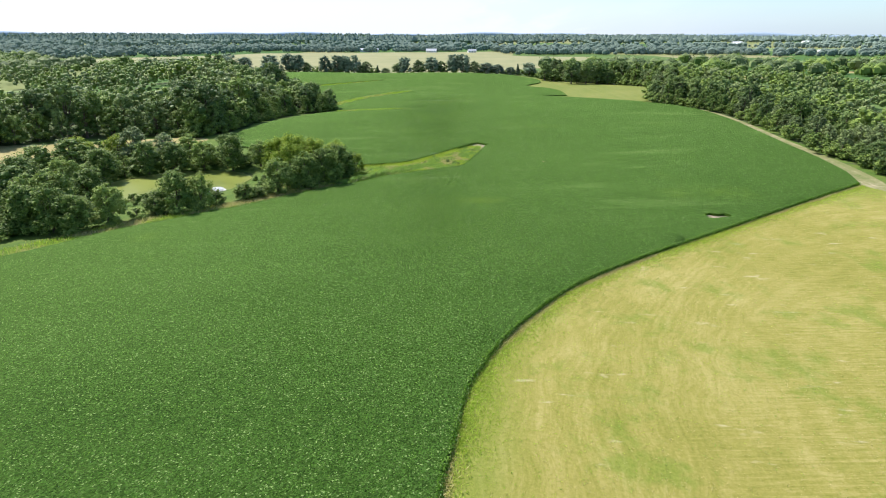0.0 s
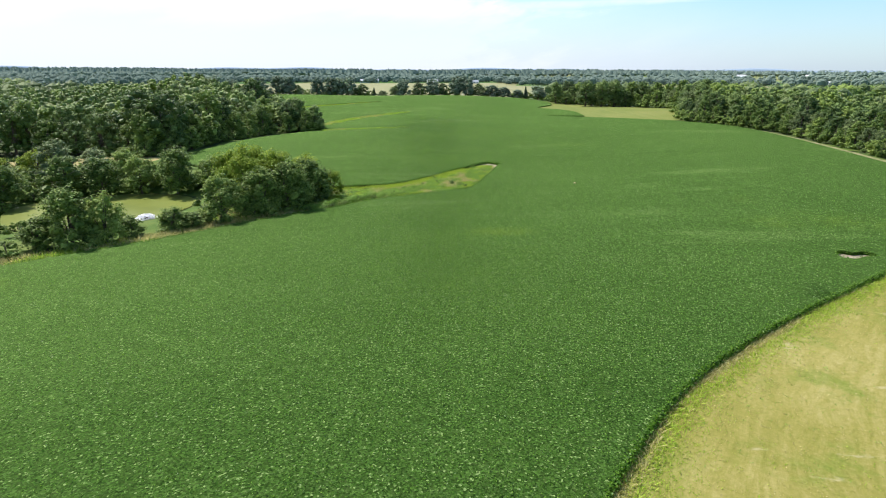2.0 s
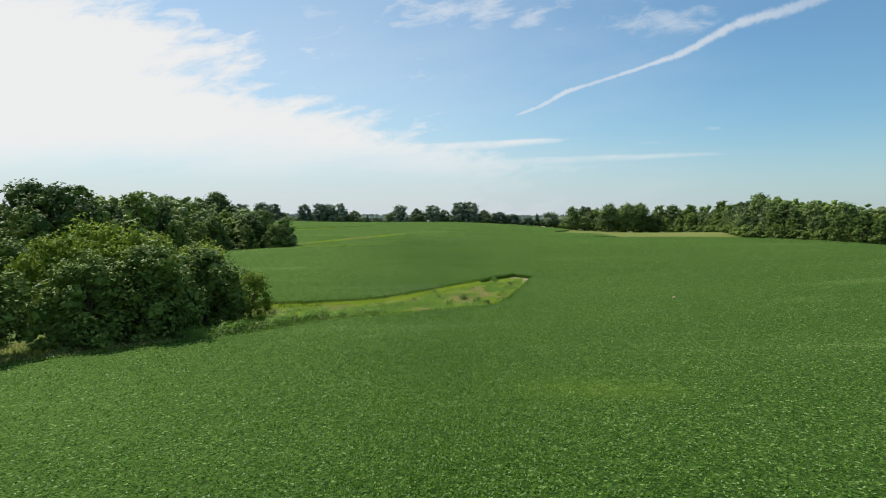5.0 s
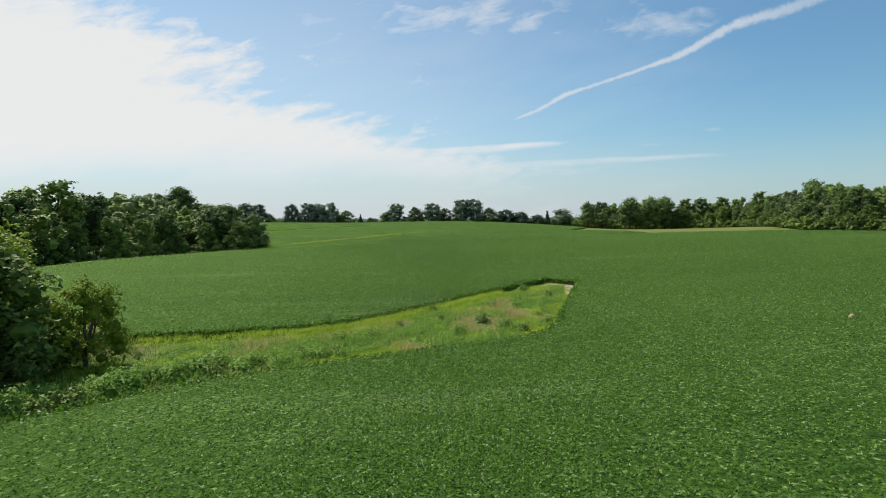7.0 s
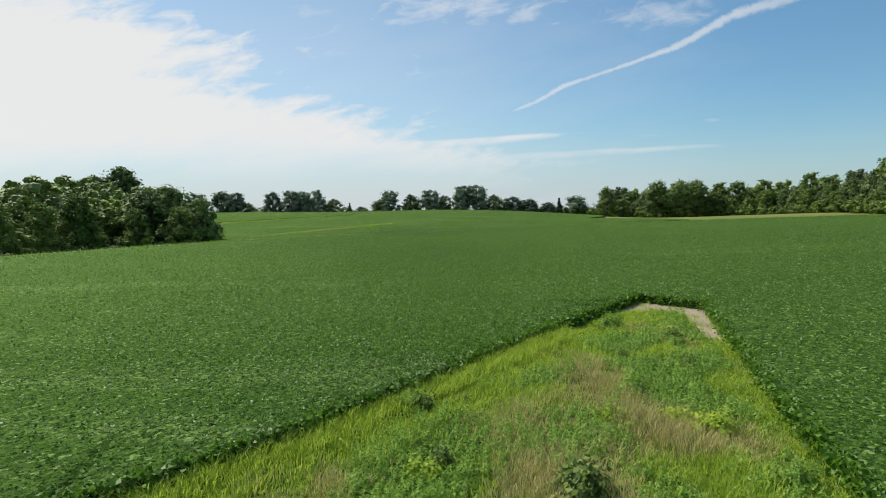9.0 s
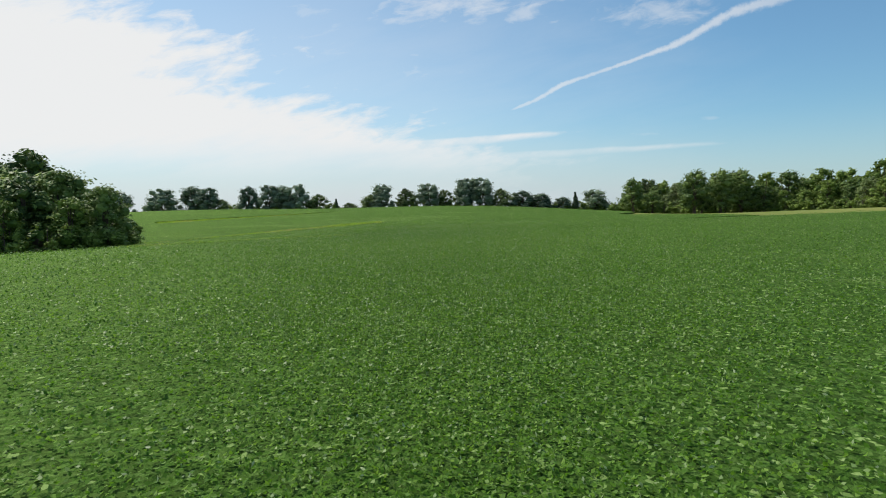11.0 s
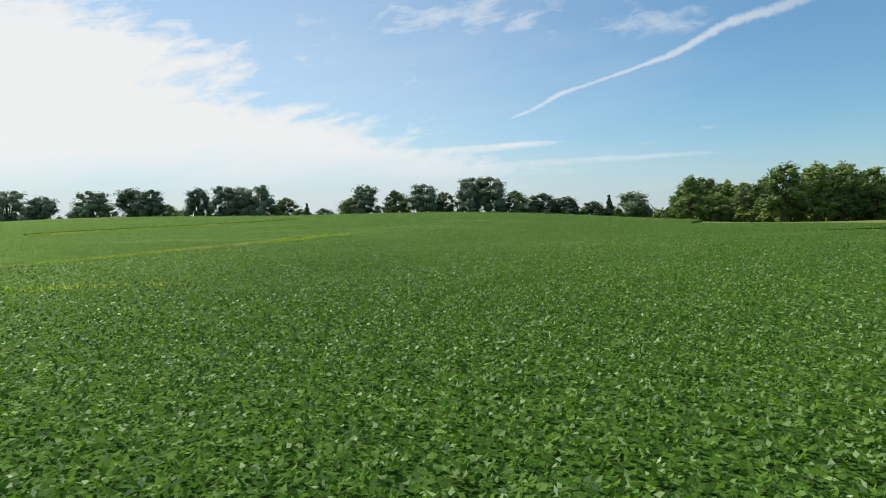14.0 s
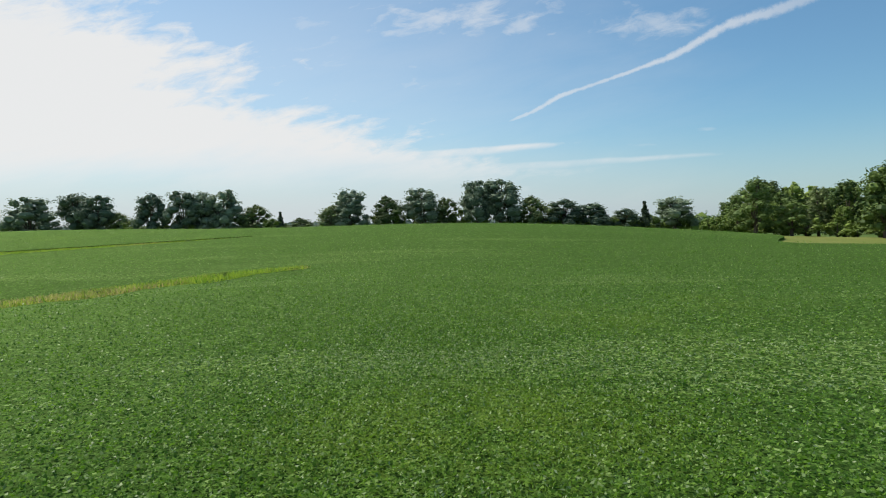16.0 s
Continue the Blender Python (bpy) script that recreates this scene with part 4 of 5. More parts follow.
# trees round the pond
BANK = "trees round the pond"
for x, y, h, w, k in (
    (-78.5, 126, 8.4, 4.6, "bank2"), (-74.3, 132, 9.1, 4.2, "bank"), (-62.3, 141.5, 10.6, 4.6, "bank2"), (-57.6, 143.6, 8.8, 3.8, "bank"), (-67.8, 141, 5.7, 3.6, "bank2"), (-55.4, 148, 3.8, 2.6, "bank"),
    (-49.5, 152.5, 4.4, 3.4, "bank"), (-46.3, 153.5, 3.2, 2.6, "bank2"), (-42, 158, 9.2, 4.8, "bank"), (-40.9, 168, 11.8, 4.8, "willow"), (-41.5, 175, 13, 5, "willow"), (-34.8, 174, 11.8, 5.2, "willow"), (-35.8, 163.5, 9.6, 4.6, "bank"),
    (-31.5, 167.5, 10.6, 5, "bank2"), (-28.2, 175.6, 9.6, 4.8, "bank2"), (-29.6, 170.6, 8.2, 3.6, "bank"), (-24.2, 180.8, 6.2, 2.6, "willow"), (-30, 180, 10, 4.4, "willow"), (-47, 181, 11, 4.8, "willow"), (-38, 184, 10, 4.6, "bank"),
    (-65.7, 194, 11.6, 5, "bank2"), (-75.4, 195, 9.4, 5, "bank"), (-56.9, 195, 8, 4.2, "bank"), (-50, 192, 9.2, 4.2, "willow"), (-84.1, 192, 9.6, 5.2, "bank2"), (-91, 189, 10.6, 5.2, "ash2"), (-101, 203, 11.8, 5.2, "grey"), (-99.4, 178, 10, 5.4, "bank2"),
    (-115.6, 191, 10, 6, "ash2"), (-117.6, 176, 10.7, 6.2, "ash2"), (-83.6, 126, 10.4, 4.7, "bank"), (-90, 127, 10.5, 5, "bank2"), (-92.3, 141, 11, 5.4, "bank"), (-105, 147, 11.3, 6, "ash2"), (-89.7, 152, 9.6, 4.6, "bank2"), (-95, 136, 10.6, 4.8, "bank"),
    (-97, 121, 8.4, 4.2, "bank2"), (-104, 118, 9, 4.6, "bank"), (-104, 133, 11, 5.4, "ash2"), (-114, 128, 11, 5.4, "grey"), (-112, 160, 10.6, 5.4, "bank2"), (-102, 163, 10, 5, "bank"), (-124, 146, 11, 5.6, "ash2"), (-126, 164, 11, 5.6, "ash2"),
    (-109, 207, 8, 4.4, "willow"), (-92, 205, 9, 4.4, "grey"), (-83, 203, 8.4, 4.2, "bank"), (-110, 112, 9, 4.8, "bank2"), (-122, 118, 10, 5, "ash2"), (-136, 138, 11, 5.6, "ash2"), (-120, 203, 8, 4.4, "willow"), (-70, 204, 8, 4.4, "bank2"),
):
    plant(k, x, y, h * 1.05, w * 1.1, BANK)


def wood(edge, back, spacing, kinds, group, seed, tall=1.0, rows=4, single=2):
    """Trees from a wood's edge inward: leafy edge trees first, then rows of taller ones."""
    rng = random.Random(seed)
    pts = smooth(edge, 8)
    length = 0.0
    for a, b in zip(pts, pts[1:]):
        length += float(np.linalg.norm(b - a))
    count = 0
    for row in range(rows):
        step, depth = spacing * (1 + 0.10 * row), row * spacing * 0.85 + spacing * 0.45
        walked, nxt = 0.0, rng.uniform(0, step)
        for a, b in zip(pts, pts[1:]):
            d = float(np.linalg.norm(b - a))
            while nxt < walked + d:
                p = a + (b - a) * ((nxt - walked) / d)
                n = np.array((-(b - a)[1], (b - a)[0])) / d * back
                q = p + n * (depth + rng.uniform(-1.6, 1.6))
                kind = rng.choice(kinds[min(row, len(kinds) - 1)])
                if row >= single:
                    deep.append((kind, float(q[0]), float(q[1]), tall * (1.1 if q[0] < -88 else 0.76 if q[0] > 100 and q[1] < 335 else 0.94) * rng.uniform(0.85, 1.2), rng.uniform(0, 6.28)))
                    nxt += step * rng.uniform(0.8, 1.2)
                    continue
                plant(kind, float(q[0]), float(q[1]), SIZE[kind][0] * tall * (1.3 if q[0] < -88 and q[1] < 380 else 1) * (0.80 if q[0] > 100 and q[1] < 335 else 1) * rng.uniform(0.72, 1.16) * (0.8 if row == 0 else 1), None, group, rng)
                count += 1
                nxt += step * rng.uniform(0.8, 1.2)
            walked += d
    return count


INNER = [["ash2", "edge", "edge2", "ash2"], ["oak", "oak2", "ash"], ["mid", "mid2"], ["deep", "deep2", "deep3"]]
wood(WOOD_L, 1, 8.2, INNER, "trees of the left woodland", 5, 1.1, 6)
wood(WOOD_R, -1, 7.4, [["ash2", "edge", "edge2", "grey"], ["oak", "oak2", "ash", "grey"], ["mid", "mid2"], ["deep", "deep2", "deep3"]], "trees of the right woodland", 6, 1.10, 6)

# loose bushes in front of the left wood
for x, y, h, w in ((-101.5, 404, 8.6, 4.6), (-106, 402, 9.5, 5), (-58.5, 330, 5, 3), (-62, 327, 6, 3.4), (-57, 325, 3.6, 2.4)):
    plant("ash2", x, y, h, w, "trees of the left woodland", random.Random(int(y)))


def standing(kinds, name, label):
    """Trees that nobody could count, joined: crowns of the given kinds at their places."""
    quads, index = [], []
    mats = [M_LEAF[0], M_LEAF[1], M_LEAF[4]]
    for kind, x, y, k, turn in kinds:
        me = [c for c in KINDS[kind].children if c.name.startswith("crown")][0].data
        if kind not in shapes:
            co = np.empty(len(me.vertices) * 3)
            me.vertices.foreach_get("co", co)
            loops = np.empty(len(me.loops), np.int32)
            me.loops.foreach_get("vertex_index", loops)
            shapes[kind] = co.reshape(-1, 3)[loops.reshape(-1, 4)]
        c, s = math.cos(turn) * k, math.sin(turn) * k
        q = shapes[kind] @ np.array(((c, s, 0), (-s, c, 0), (0, 0, k)))
        quads.append(q + (x, y, float(land(x, y))))
        index.append(np.full(len(q), {"deep": 0, "deep2": 1, "deep3": 2, "mid": 0, "mid2": 1}[kind]))
    ob = new(name, quads_of(name, np.concatenate(quads), mats, np.concatenate(index)))
    tagged(ob, label, "woods", kind="stuff")


shapes = {}
rng = random.Random(8)
# the woods go on behind their first rows
for x0, x1, y0, y1, n in ((-330, -185, 225, 290, 56), (-300, -130, 275, 310, 36), (-300, -120, 310, 440, 110), (160, 300, 150, 420, 200), (140, 280, 420, 500, 45), (-240, -150, 90, 190, 26), (-470, -205, 430, 580, 110), (-330, -165, 432, 470, 24), (300, 560, 120, 480, 100), (-500, -300, 280, 420, 60)):
    for _ in range(n):
        deep.append((rng.choice(("deep", "deep2", "deep3")), rng.uniform(x0, x1), rng.uniform(y0, y1), rng.uniform(0.8, 1.1) * (0.85 if x0 > 160 else 1), rng.uniform(0, 6.28)))
deep = [d for d in deep if not any(inside(f, np.array([d[1]]), np.array([d[2]]))[0] for f in OPEN_FAR)]
standing(deep, "woodland", "leafy green crowns of the woodland behind its first trees")
for name in ("mid", "mid2", "deep", "deep2", "deep3"):
    for o in (*KINDS[name].children, KINDS[name]):
        bpy.data.objects.remove(o)


# ---- far woods, one mass of crowns ----
def far_woods():
    rng = np.random.default_rng(21)
    spots = []

    def belt(x0, x1, y0, y1, n, size):
        for _ in range(n):
            spots.append((rng.uniform(x0, x1), rng.uniform(y0, y1), size * rng.uniform(0.5, 1.4)))

    for x, y, w, d, n in ((-620, 640, 240, 60, 150), (-360, 690, 150, 50, 70), (330, 640, 190, 50, 130), (560, 760, 260, 60, 170), (170, 720, 60, 14, 26), (-420, 1010, 330, 60, 230), (-60, 1250, 240, 40, 120), (330, 1180, 260, 60, 190), (900, 1150, 350, 90, 240), (-1000, 1300, 420, 120, 260), (-560, 1230, 230, 130, 210), (-160, 1420, 420, 110, 300), (480, 1400, 240, 120, 180), (-650, 900, 110, 90, 90)):
        belt(x - w, x + w, y - d, y + d, n, 10)
    # woods and hedgerows out to the horizon
    for y0, y1, n, stretch in ((1350, 2000, 34, 260), (2000, 3000, 52, 420), (3000, 4500, 70, 600)):
        for _ in range(n):
            yc = rng.uniform(y0, y1)
            xc = rng.uniform(-1.05, 1.05) * yc
            half, thick = stretch * rng.uniform(0.5, 1.6), stretch * rng.uniform(0.06, 0.25)
            m = int(min(70, half * thick / 60 * (1000 / yc) ** 0.7))
            belt(xc - half, xc + half, yc - thick, yc + thick, m, 10 + 5 * (yc > 2000))
    xyz = np.array(spots)
    shut = np.zeros(len(xyz), bool)
    for f in OPEN_FAR:
        shut |= inside(f, xyz[:, 0], xyz[:, 1])
    xyz = xyz[~shut]
    ground = land(xyz[:, 0], xyz[:, 1])
    verts, faces = [], []
    for (x, y, s), z in zip(xyz, ground):
        lumps = ((0, 0, 0.55, 0.58),) if y > 1500 else ((0, 0, 0.55, 0.50), (0.42, 0.1, 0.42, 0.36), (-0.40, -0.15, 0.46, 0.38))
        for dx, dy, up, k in lumps:
            v, f = ball((x + dx * s, y + dy * s, z + s * up), np.array((s * k * 1.05, s * k * 0.95, s * k)), rng, 3 if y < 2000 else 2, 5)
            faces += [tuple(i + len(verts) for i in p) for p in f]
            verts += v
    # leaf sprays on the nearer of them
    near = xyz[(xyz[:, 1] < 1330)]
    gz = land(near[:, 0], near[:, 1])
    k = 30
    c = np.repeat(np.c_[near[:, :2], gz + near[:, 2] * 0.66], k, 0)
    r = np.repeat(near[:, 2], k)
    d = rng.normal(size=(len(c), 3))
    d[:, 2] = np.abs(d[:, 2]) * 0.9 - 0.1
    d /= np.linalg.norm(d, axis=1, keepdims=True)
    at = c + d * np.c_[r * 0.72, r * 0.6, r * 0.5] * rng.uniform(0.8, 1.15, (len(c), 1))
    q = leaves(rng, at, d * 0.7 + rng.normal(size=d.shape) * 0.4 + (0, 0, 0.9), 1.9, 1.5)
    k = len(verts)
    verts = np.r_[np.array(verts), q.reshape(-1, 3)]
    faces += [(k + 4 * i, k + 4 * i + 1, k + 4 * i + 2, k + 4 * i + 3) for i in range(len(q))]
    vy = np.asarray(verts)[[f[0] for f in faces]]
    # plain leaf greens up to 900 m, haze-tinted foliage beyond
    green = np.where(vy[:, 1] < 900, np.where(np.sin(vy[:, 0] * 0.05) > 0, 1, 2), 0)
    w = new("far_woods", mesh_of("far_woods", verts, faces, [M_HAZELEAF, M_LEAF[1], M_LEAF[4]], green, flat=True))
    tagged(w, "distant hazy green woods and hedgerows", "woods", kind="stuff")


far_woods()


# ---- distance: the last low ridge before the sky ----
def horizon():
    verts, faces, n = [], [], 160
    for i in range(n + 1):
        a = radians(-80 + 160 * i / n)
        h = 24 + 7 * math.sin(i * 0.31) + 5 * math.sin(i * 0.83 + 1)
        x, y = 4650 * math.sin(a), 4650 * math.cos(a)
        verts += [(x, y, -8), (x, y, h * 0.7), (x * 1.03, y * 1.03, h)]
        if i:
            k = 3 * i
            faces += [(k - 3, k, k + 1, k - 2), (k - 2, k + 1, k + 2, k - 1)]
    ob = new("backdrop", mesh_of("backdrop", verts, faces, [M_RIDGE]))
    tagged(ob, "low wooded ridge on the horizon, coloured blue grey for haze", "hills", kind="structure")


# haze of the distance is mixed into the ridge's blue grey colour
M_RIDGE, _g = material("haze-blue far ridge woods")
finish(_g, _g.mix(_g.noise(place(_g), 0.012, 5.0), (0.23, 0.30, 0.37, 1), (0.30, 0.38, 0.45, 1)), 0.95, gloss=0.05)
horizon()

# ---- tall grass and weeds ----


def blades(rng, x, y, height, width, lean=0.35):
    """Upright leaning blades on the land: an (n, 4, 3) array."""
    n = len(x)
    foot = np.c_[x, y, land(x, y) - 0.03]
    a = rng.uniform(0, 2 * np.pi, n)
    side = np.c_[np.cos(a), np.sin(a), np.zeros(n)] * np.broadcast_to(width, n)[:, None] * 0.5
    out = rng.normal(size=(n, 3)) * lean
    out[:, 2] = 1
    top = foot + out * np.broadcast_to(height, n)[:, None]
    mid = foot + out * np.broadcast_to(height, n)[:, None] * 0.55
    return np.stack([foot - side * 0.4, mid + side, top, mid - side], 1)


STRIP = [*STRIP_FAR, *STRIP_NEAR[:79], (-46, 158), (-44, 170), (-34, 182), (-30, 189)]


def from_edge(loop, x, y):
    """Distance of points from an outline."""
    best = np.full(len(x), 1e9)
    pts = np.array(loop)
    for a, b in zip(pts, np.roll(pts, -1, 0)):
        d = b - a
        t = np.clip(((x - a[0]) * d[0] + (y - a[1]) * d[1]) / (d @ d + 1e-9), 0, 1)
        best = np.minimum(best, np.hypot(x - a[0] - t * d[0], y - a[1] - t * d[1]))
    return best


def from_edge_open(line, x, y):
    """Distance of points from an open line."""
    pts = np.array(line)
    return np.min([np.hypot(x - p[0], y - p[1]) for p in pts], axis=0)


def drift(x, y, scale, seed):
    """Smooth patchy variation between 0 and 1."""
    r = np.random.default_rng(seed)
    v = np.zeros(len(x))
    for k in range(9):
        a, f = r.uniform(0, 6.28), scale * r.uniform(0.6, 2.2)
        v += np.sin((x * math.cos(a) + y * math.sin(a)) * f + r.uniform(0, 6.28))
    return 0.5 + 0.5 * np.tanh(v / 2.2)


def tufts(rng, x, y, height, count, width, spread, lean=(0.3, 1.05)):
    """Tufts of arching blades: count blades round each centre."""
    n = len(x) * count
    cx, cy, h = np.repeat(x, count), np.repeat(y, count), np.repeat(height, count) * rng.uniform(0.6, 1.15, n)
    a = rng.uniform(0, 2 * np.pi, n)
    r = np.abs(rng.normal(size=n)) * spread * 0.35
    foot = np.c_[cx + r * np.cos(a), cy + r * np.sin(a), land(cx, cy) - 0.03]
    out = np.c_[np.cos(a), np.sin(a)] * (rng.uniform(*lean, n) * h)[:, None]
    side = np.c_[-np.sin(a), np.cos(a), np.zeros(n)] * width * 0.5
    mid = foot + np.c_[out * 0.4, h * 0.65]
    top = foot + np.c_[out, h * rng.uniform(0.8, 1.0, n)]
    return np.stack([foot - side * 0.5, mid + side, top, mid - side], 1)


def herbs(rng, x, y, height, count, size):
    """Upright leafy stalks: count small leaves up each one, narrowing to its tip."""
    n = len(x) * count
    up = rng.uniform(0.15, 1.0, n)
    h, a = np.repeat(height, count), rng.uniform(0, 2 * np.pi, n)
    r = (0.20 * (1.15 - up) + 0.03) * rng.uniform(0.4, 1.0, n)
    base = np.c_[np.repeat(x, count) + r * np.cos(a), np.repeat(y, count) + r * np.sin(a), land(np.repeat(x, count), np.repeat(y, count)) + up * h]
    face = np.c_[np.cos(a) * 0.7, np.sin(a) * 0.7, rng.uniform(0.3, 1.0, n)]
    l = size * rng.uniform(0.7, 1.4, n) * (1.15 - 0.5 * up)
    return leaves(rng, base, face, l * 1.5, l * 0.55)


def build_strip():
    """The uncut strip: bright foxtail along its edge, dry seed heads and green weeds within."""
    rng = np.random.default_rng(31)
    n = 40000
    x, y = np.r_[rng.uniform(-48, 20, n), rng.uniform(-16, 20, n)], np.r_[rng.uniform(154, 225, n), rng.uniform(176, 225, n)]
    n *= 2
    bare = inside(TIP_SOIL, x, y) | inside(SOIL_B, x, y)
    ok = inside(STRIP, x, y) & (~bare | (rng.uniform(size=n) < 0.08))
    x, y = x[ok], y[ok]
    edge = from_edge(STRIP_FAR + STRIP_NEAR[:79], x, y)
    tan = drift(x, y, 0.45, 4) + rng.normal(size=len(x)) * 0.16
    weed = drift(x, y, 0.6, 9) + rng.normal(size=len(x)) * 0.15
    brim = from_edge_open(STRIP_FAR, x, y)
    lime = (brim < 3.2 + rng.normal(size=len(x)) * 0.7) | (edge < 1.2 + rng.normal(size=len(x)) * 0.4)
    tan = tan + 0.24 * np.exp(-(((x - 9) / 2.6) ** 2 + ((y - 201) / 6.0) ** 2)) + 0.08 * np.exp(-(((x + 3) / 6.0) ** 2 + ((y - 195) / 4.0) ** 2)) - 0.25 * np.exp(-(((x - 8) / 4.0) ** 2 + ((y - 210) / 6.0) ** 2))
    kind = np.where(lime, 1, np.where(tan > 0.74, 2, np.where(weed > 0.36, 0, 1)))
    kind = np.where((y > 217) & (rng.uniform(size=len(x)) < 0.75), 1, kind)
    lush = drift(x, y, 1.3, 17)
    h = np.where(kind == 2, 0.50, np.where(kind == 1, 0.40, 0.46)) * (0.5 + 0.8 * lush) * rng.uniform(0.7, 1.2, len(x)) * np.clip(0.8 + edge * 0.12, 0.8, 1.05)
    h = np.where(x > 9.5, h * 0.85, h)
    h = np.where((brim < 1.6) & (x < 8), np.maximum(h, rng.uniform(0.5, 0.85, len(x))), h)
    parts, kinds = [], []
    for k in (0, 1, 2):
        s = kind == k
        if k == 0:
            q = herbs(rng, x[s], y[s], h[s] * 1.3, 16, 0.105)
        else:
            q = tufts(rng, x[s], y[s], h[s] * (1.0, 0.95, 1.0)[k], 12, (0.0, 0.026, 0.020)[k], 0.60, ((0, 0), (0.25, 0.9), (0.15, 0.8))[k])
        parts.append(q), kinds.append(np.full(len(q), k))
    ob = new("tall_grass", quads_of("tall_grass", np.concatenate(parts), [M_WEED, M_BRIGHT, M_TAN], np.concatenate(kinds)))
    tagged(ob, "uncut strip of foxtail, dry seed heads and green weeds", "grass", kind="stuff")
    # pale grass margin between pond bank and crop, terraces, hay fringe
    qs, ks = [], []
    for loop, per, x0, x1, y0, y1, tall, tanned in ((STRIP_NEAR, 16, -86, -26, 104, 166, 0.7, 0.62), (TERRACE_A, 46, -70, -14, 326, 398, 0.90, 0.07), (TERRACE_B, 34, -90, -33, 409, 443, 0.52, 0.10), (TERRACE_C, 40, -50, -10, 308, 314, 0.72, 0.05)):
        m = int((x1 - x0) * (y1 - y0) * per)
        x, y = rng.uniform(x0, x1, m), rng.uniform(y0, y1, m)
        if loop is STRIP_NEAR:
            ok = ~inside(SOY, x, y) & (from_edge(STRIP_NEAR[68:], x, y) < 6.5) & ~inside(POND, x, y)
        else:
            ok = inside(loop, x, y)
        x, y = x[ok], y[ok]
        d = drift(x, y, 0.3, 5) + rng.normal(size=len(x)) * 0.2
        ks.append(np.where(d < tanned, 2, np.where(rng.uniform(size=len(x)) < 0.7, 1, 0)))
        qs.append(blades(rng, x, y, tall * rng.uniform(0.6, 1.2, len(x)), 0.10, 0.5))
    pts = np.array(HAY_EDGE)
    for a, b in zip(pts, pts[1:]):
        if a[1] < 30:
            continue
        d = b - a
        m = int(np.linalg.norm(d) * 80)
        side = np.array((d[1], -d[0])) / np.linalg.norm(d)
        away = np.abs(rng.normal(size=m)) * 1.0 + 0.25
        p = a + d * rng.uniform(0, 1, (m, 1)) + side * away[:, None]
        dead = drift(p[:, 0], p[:, 1], 0.22, 6)
        ks.append(np.where((away < 1.15 * dead + 0.25) | (rng.uniform(size=m) < 0.12), 2, 1))
        qs.append(blades(rng, p[:, 0], p[:, 1], rng.uniform(0.10, 0.42, m), 0.10, 0.8))
    # short regrowth and dead tufts over the mown hay
    m = 20000
    x, y = 0.8 + rng.uniform(0, 1, m) ** 1.3 * 108, rng.uniform(30, 146, m)
    pts = np.array(HAY_EDGE)
    along = rng.integers(24, len(pts) - 1, 9000)
    p = pts[along] + (pts[along + 1] - pts[along]) * rng.uniform(0, 1, (9000, 1))
    x, y = np.r_[x, p[:, 0] + np.abs(rng.normal(size=9000)) * 2.2], np.r_[y, p[:, 1] - np.abs(rng.normal(size=9000)) * 1.6]
    ok = inside(HAY, x, y)
    x, y = x[ok], y[ok]
    d = drift(x, y, 0.06, 8) + rng.normal(size=len(x)) * 0.25
    edge = from_edge(HAY_EDGE, x, y)
    kd = np.where((d > 0.55) | (edge < 3.5 + rng.normal(size=len(x)) * 1.5), 1, np.where(rng.uniform(size=len(x)) < 0.25, 0, 2))
    for k in (0, 1, 2):
        s = kd == k
        q = tufts(rng, x[s], y[s], rng.uniform(0.06, 0.16, s.sum()), 4, 0.07, 0.6)
        qs.append(q), ks.append(np.full(len(q), k))
    ob = new("rough_grass", quads_of("rough_grass", np.concatenate(qs), [M_WEED, M_BRIGHT, M_TAN], np.concatenate(ks)))
    tagged(ob, "rough grass along field margins, banks and mown hay", "grass", kind="stuff")


build_strip()


def make_weed(seed, height, spread, mat, count, label):
    """A bushy broad-leaved weed: several stems and a mound of leaves."""
    rng = np.random.default_rng(seed)
    root = new("weed")
    for _ in range(5):
        a, d = rng.uniform(0, 6.28), rng.uniform(0.2, 0.75) * spread
        v, f = tube([(0.1 * math.cos(a), 0.1 * math.sin(a), -0.1), (d * 0.6 * math.cos(a), d * 0.6 * math.sin(a), height * 0.5), (d * math.cos(a), d * math.sin(a), height * rng.uniform(0.75, 0.95))], [0.03, 0.022, 0.008], 4)
        part("stem", mesh_of("stem", v, f, [M_WEED]), root)
    d = rng.normal(size=(count, 3))
    d[:, 2] = np.abs(d[:, 2])
    d /= np.linalg.norm(d, axis=1, keepdims=True)
    lump = 0.75 + 0.25 * np.sin(d[:, 0] * 5 + seed) * np.cos(d[:, 1] * 6)
    at = d * (spread, spread, height) * (lump * rng.uniform(0.45, 1.05, count))[:, None] + (0, 0, 0.05)
    s = rng.uniform(0.09, 0.20, count)
    me = quads_of("leaves", leaves(rng, at, d + rng.normal(size=d.shape) * 0.5 + (0, 0, 0.5), s * 1.3, s * 0.75), [mat])
    part("leaves", me, root)
    return tagged(root, label, "weed")


WEEDS = [
    make_weed(41, 1.5, 1.2, M_WEED, 640, "bushy green ragweed in the uncut strip"),
    make_weed(42, 1.2, 1.0, M_LEAF[1], 560, "dark green broad-leaved weed among tall grass"),
    make_weed(43, 1.0, 1.3, M_BRIGHT, 460, "low bright green weed mound in the strip"),
]
used = set()
rng = random.Random(12)


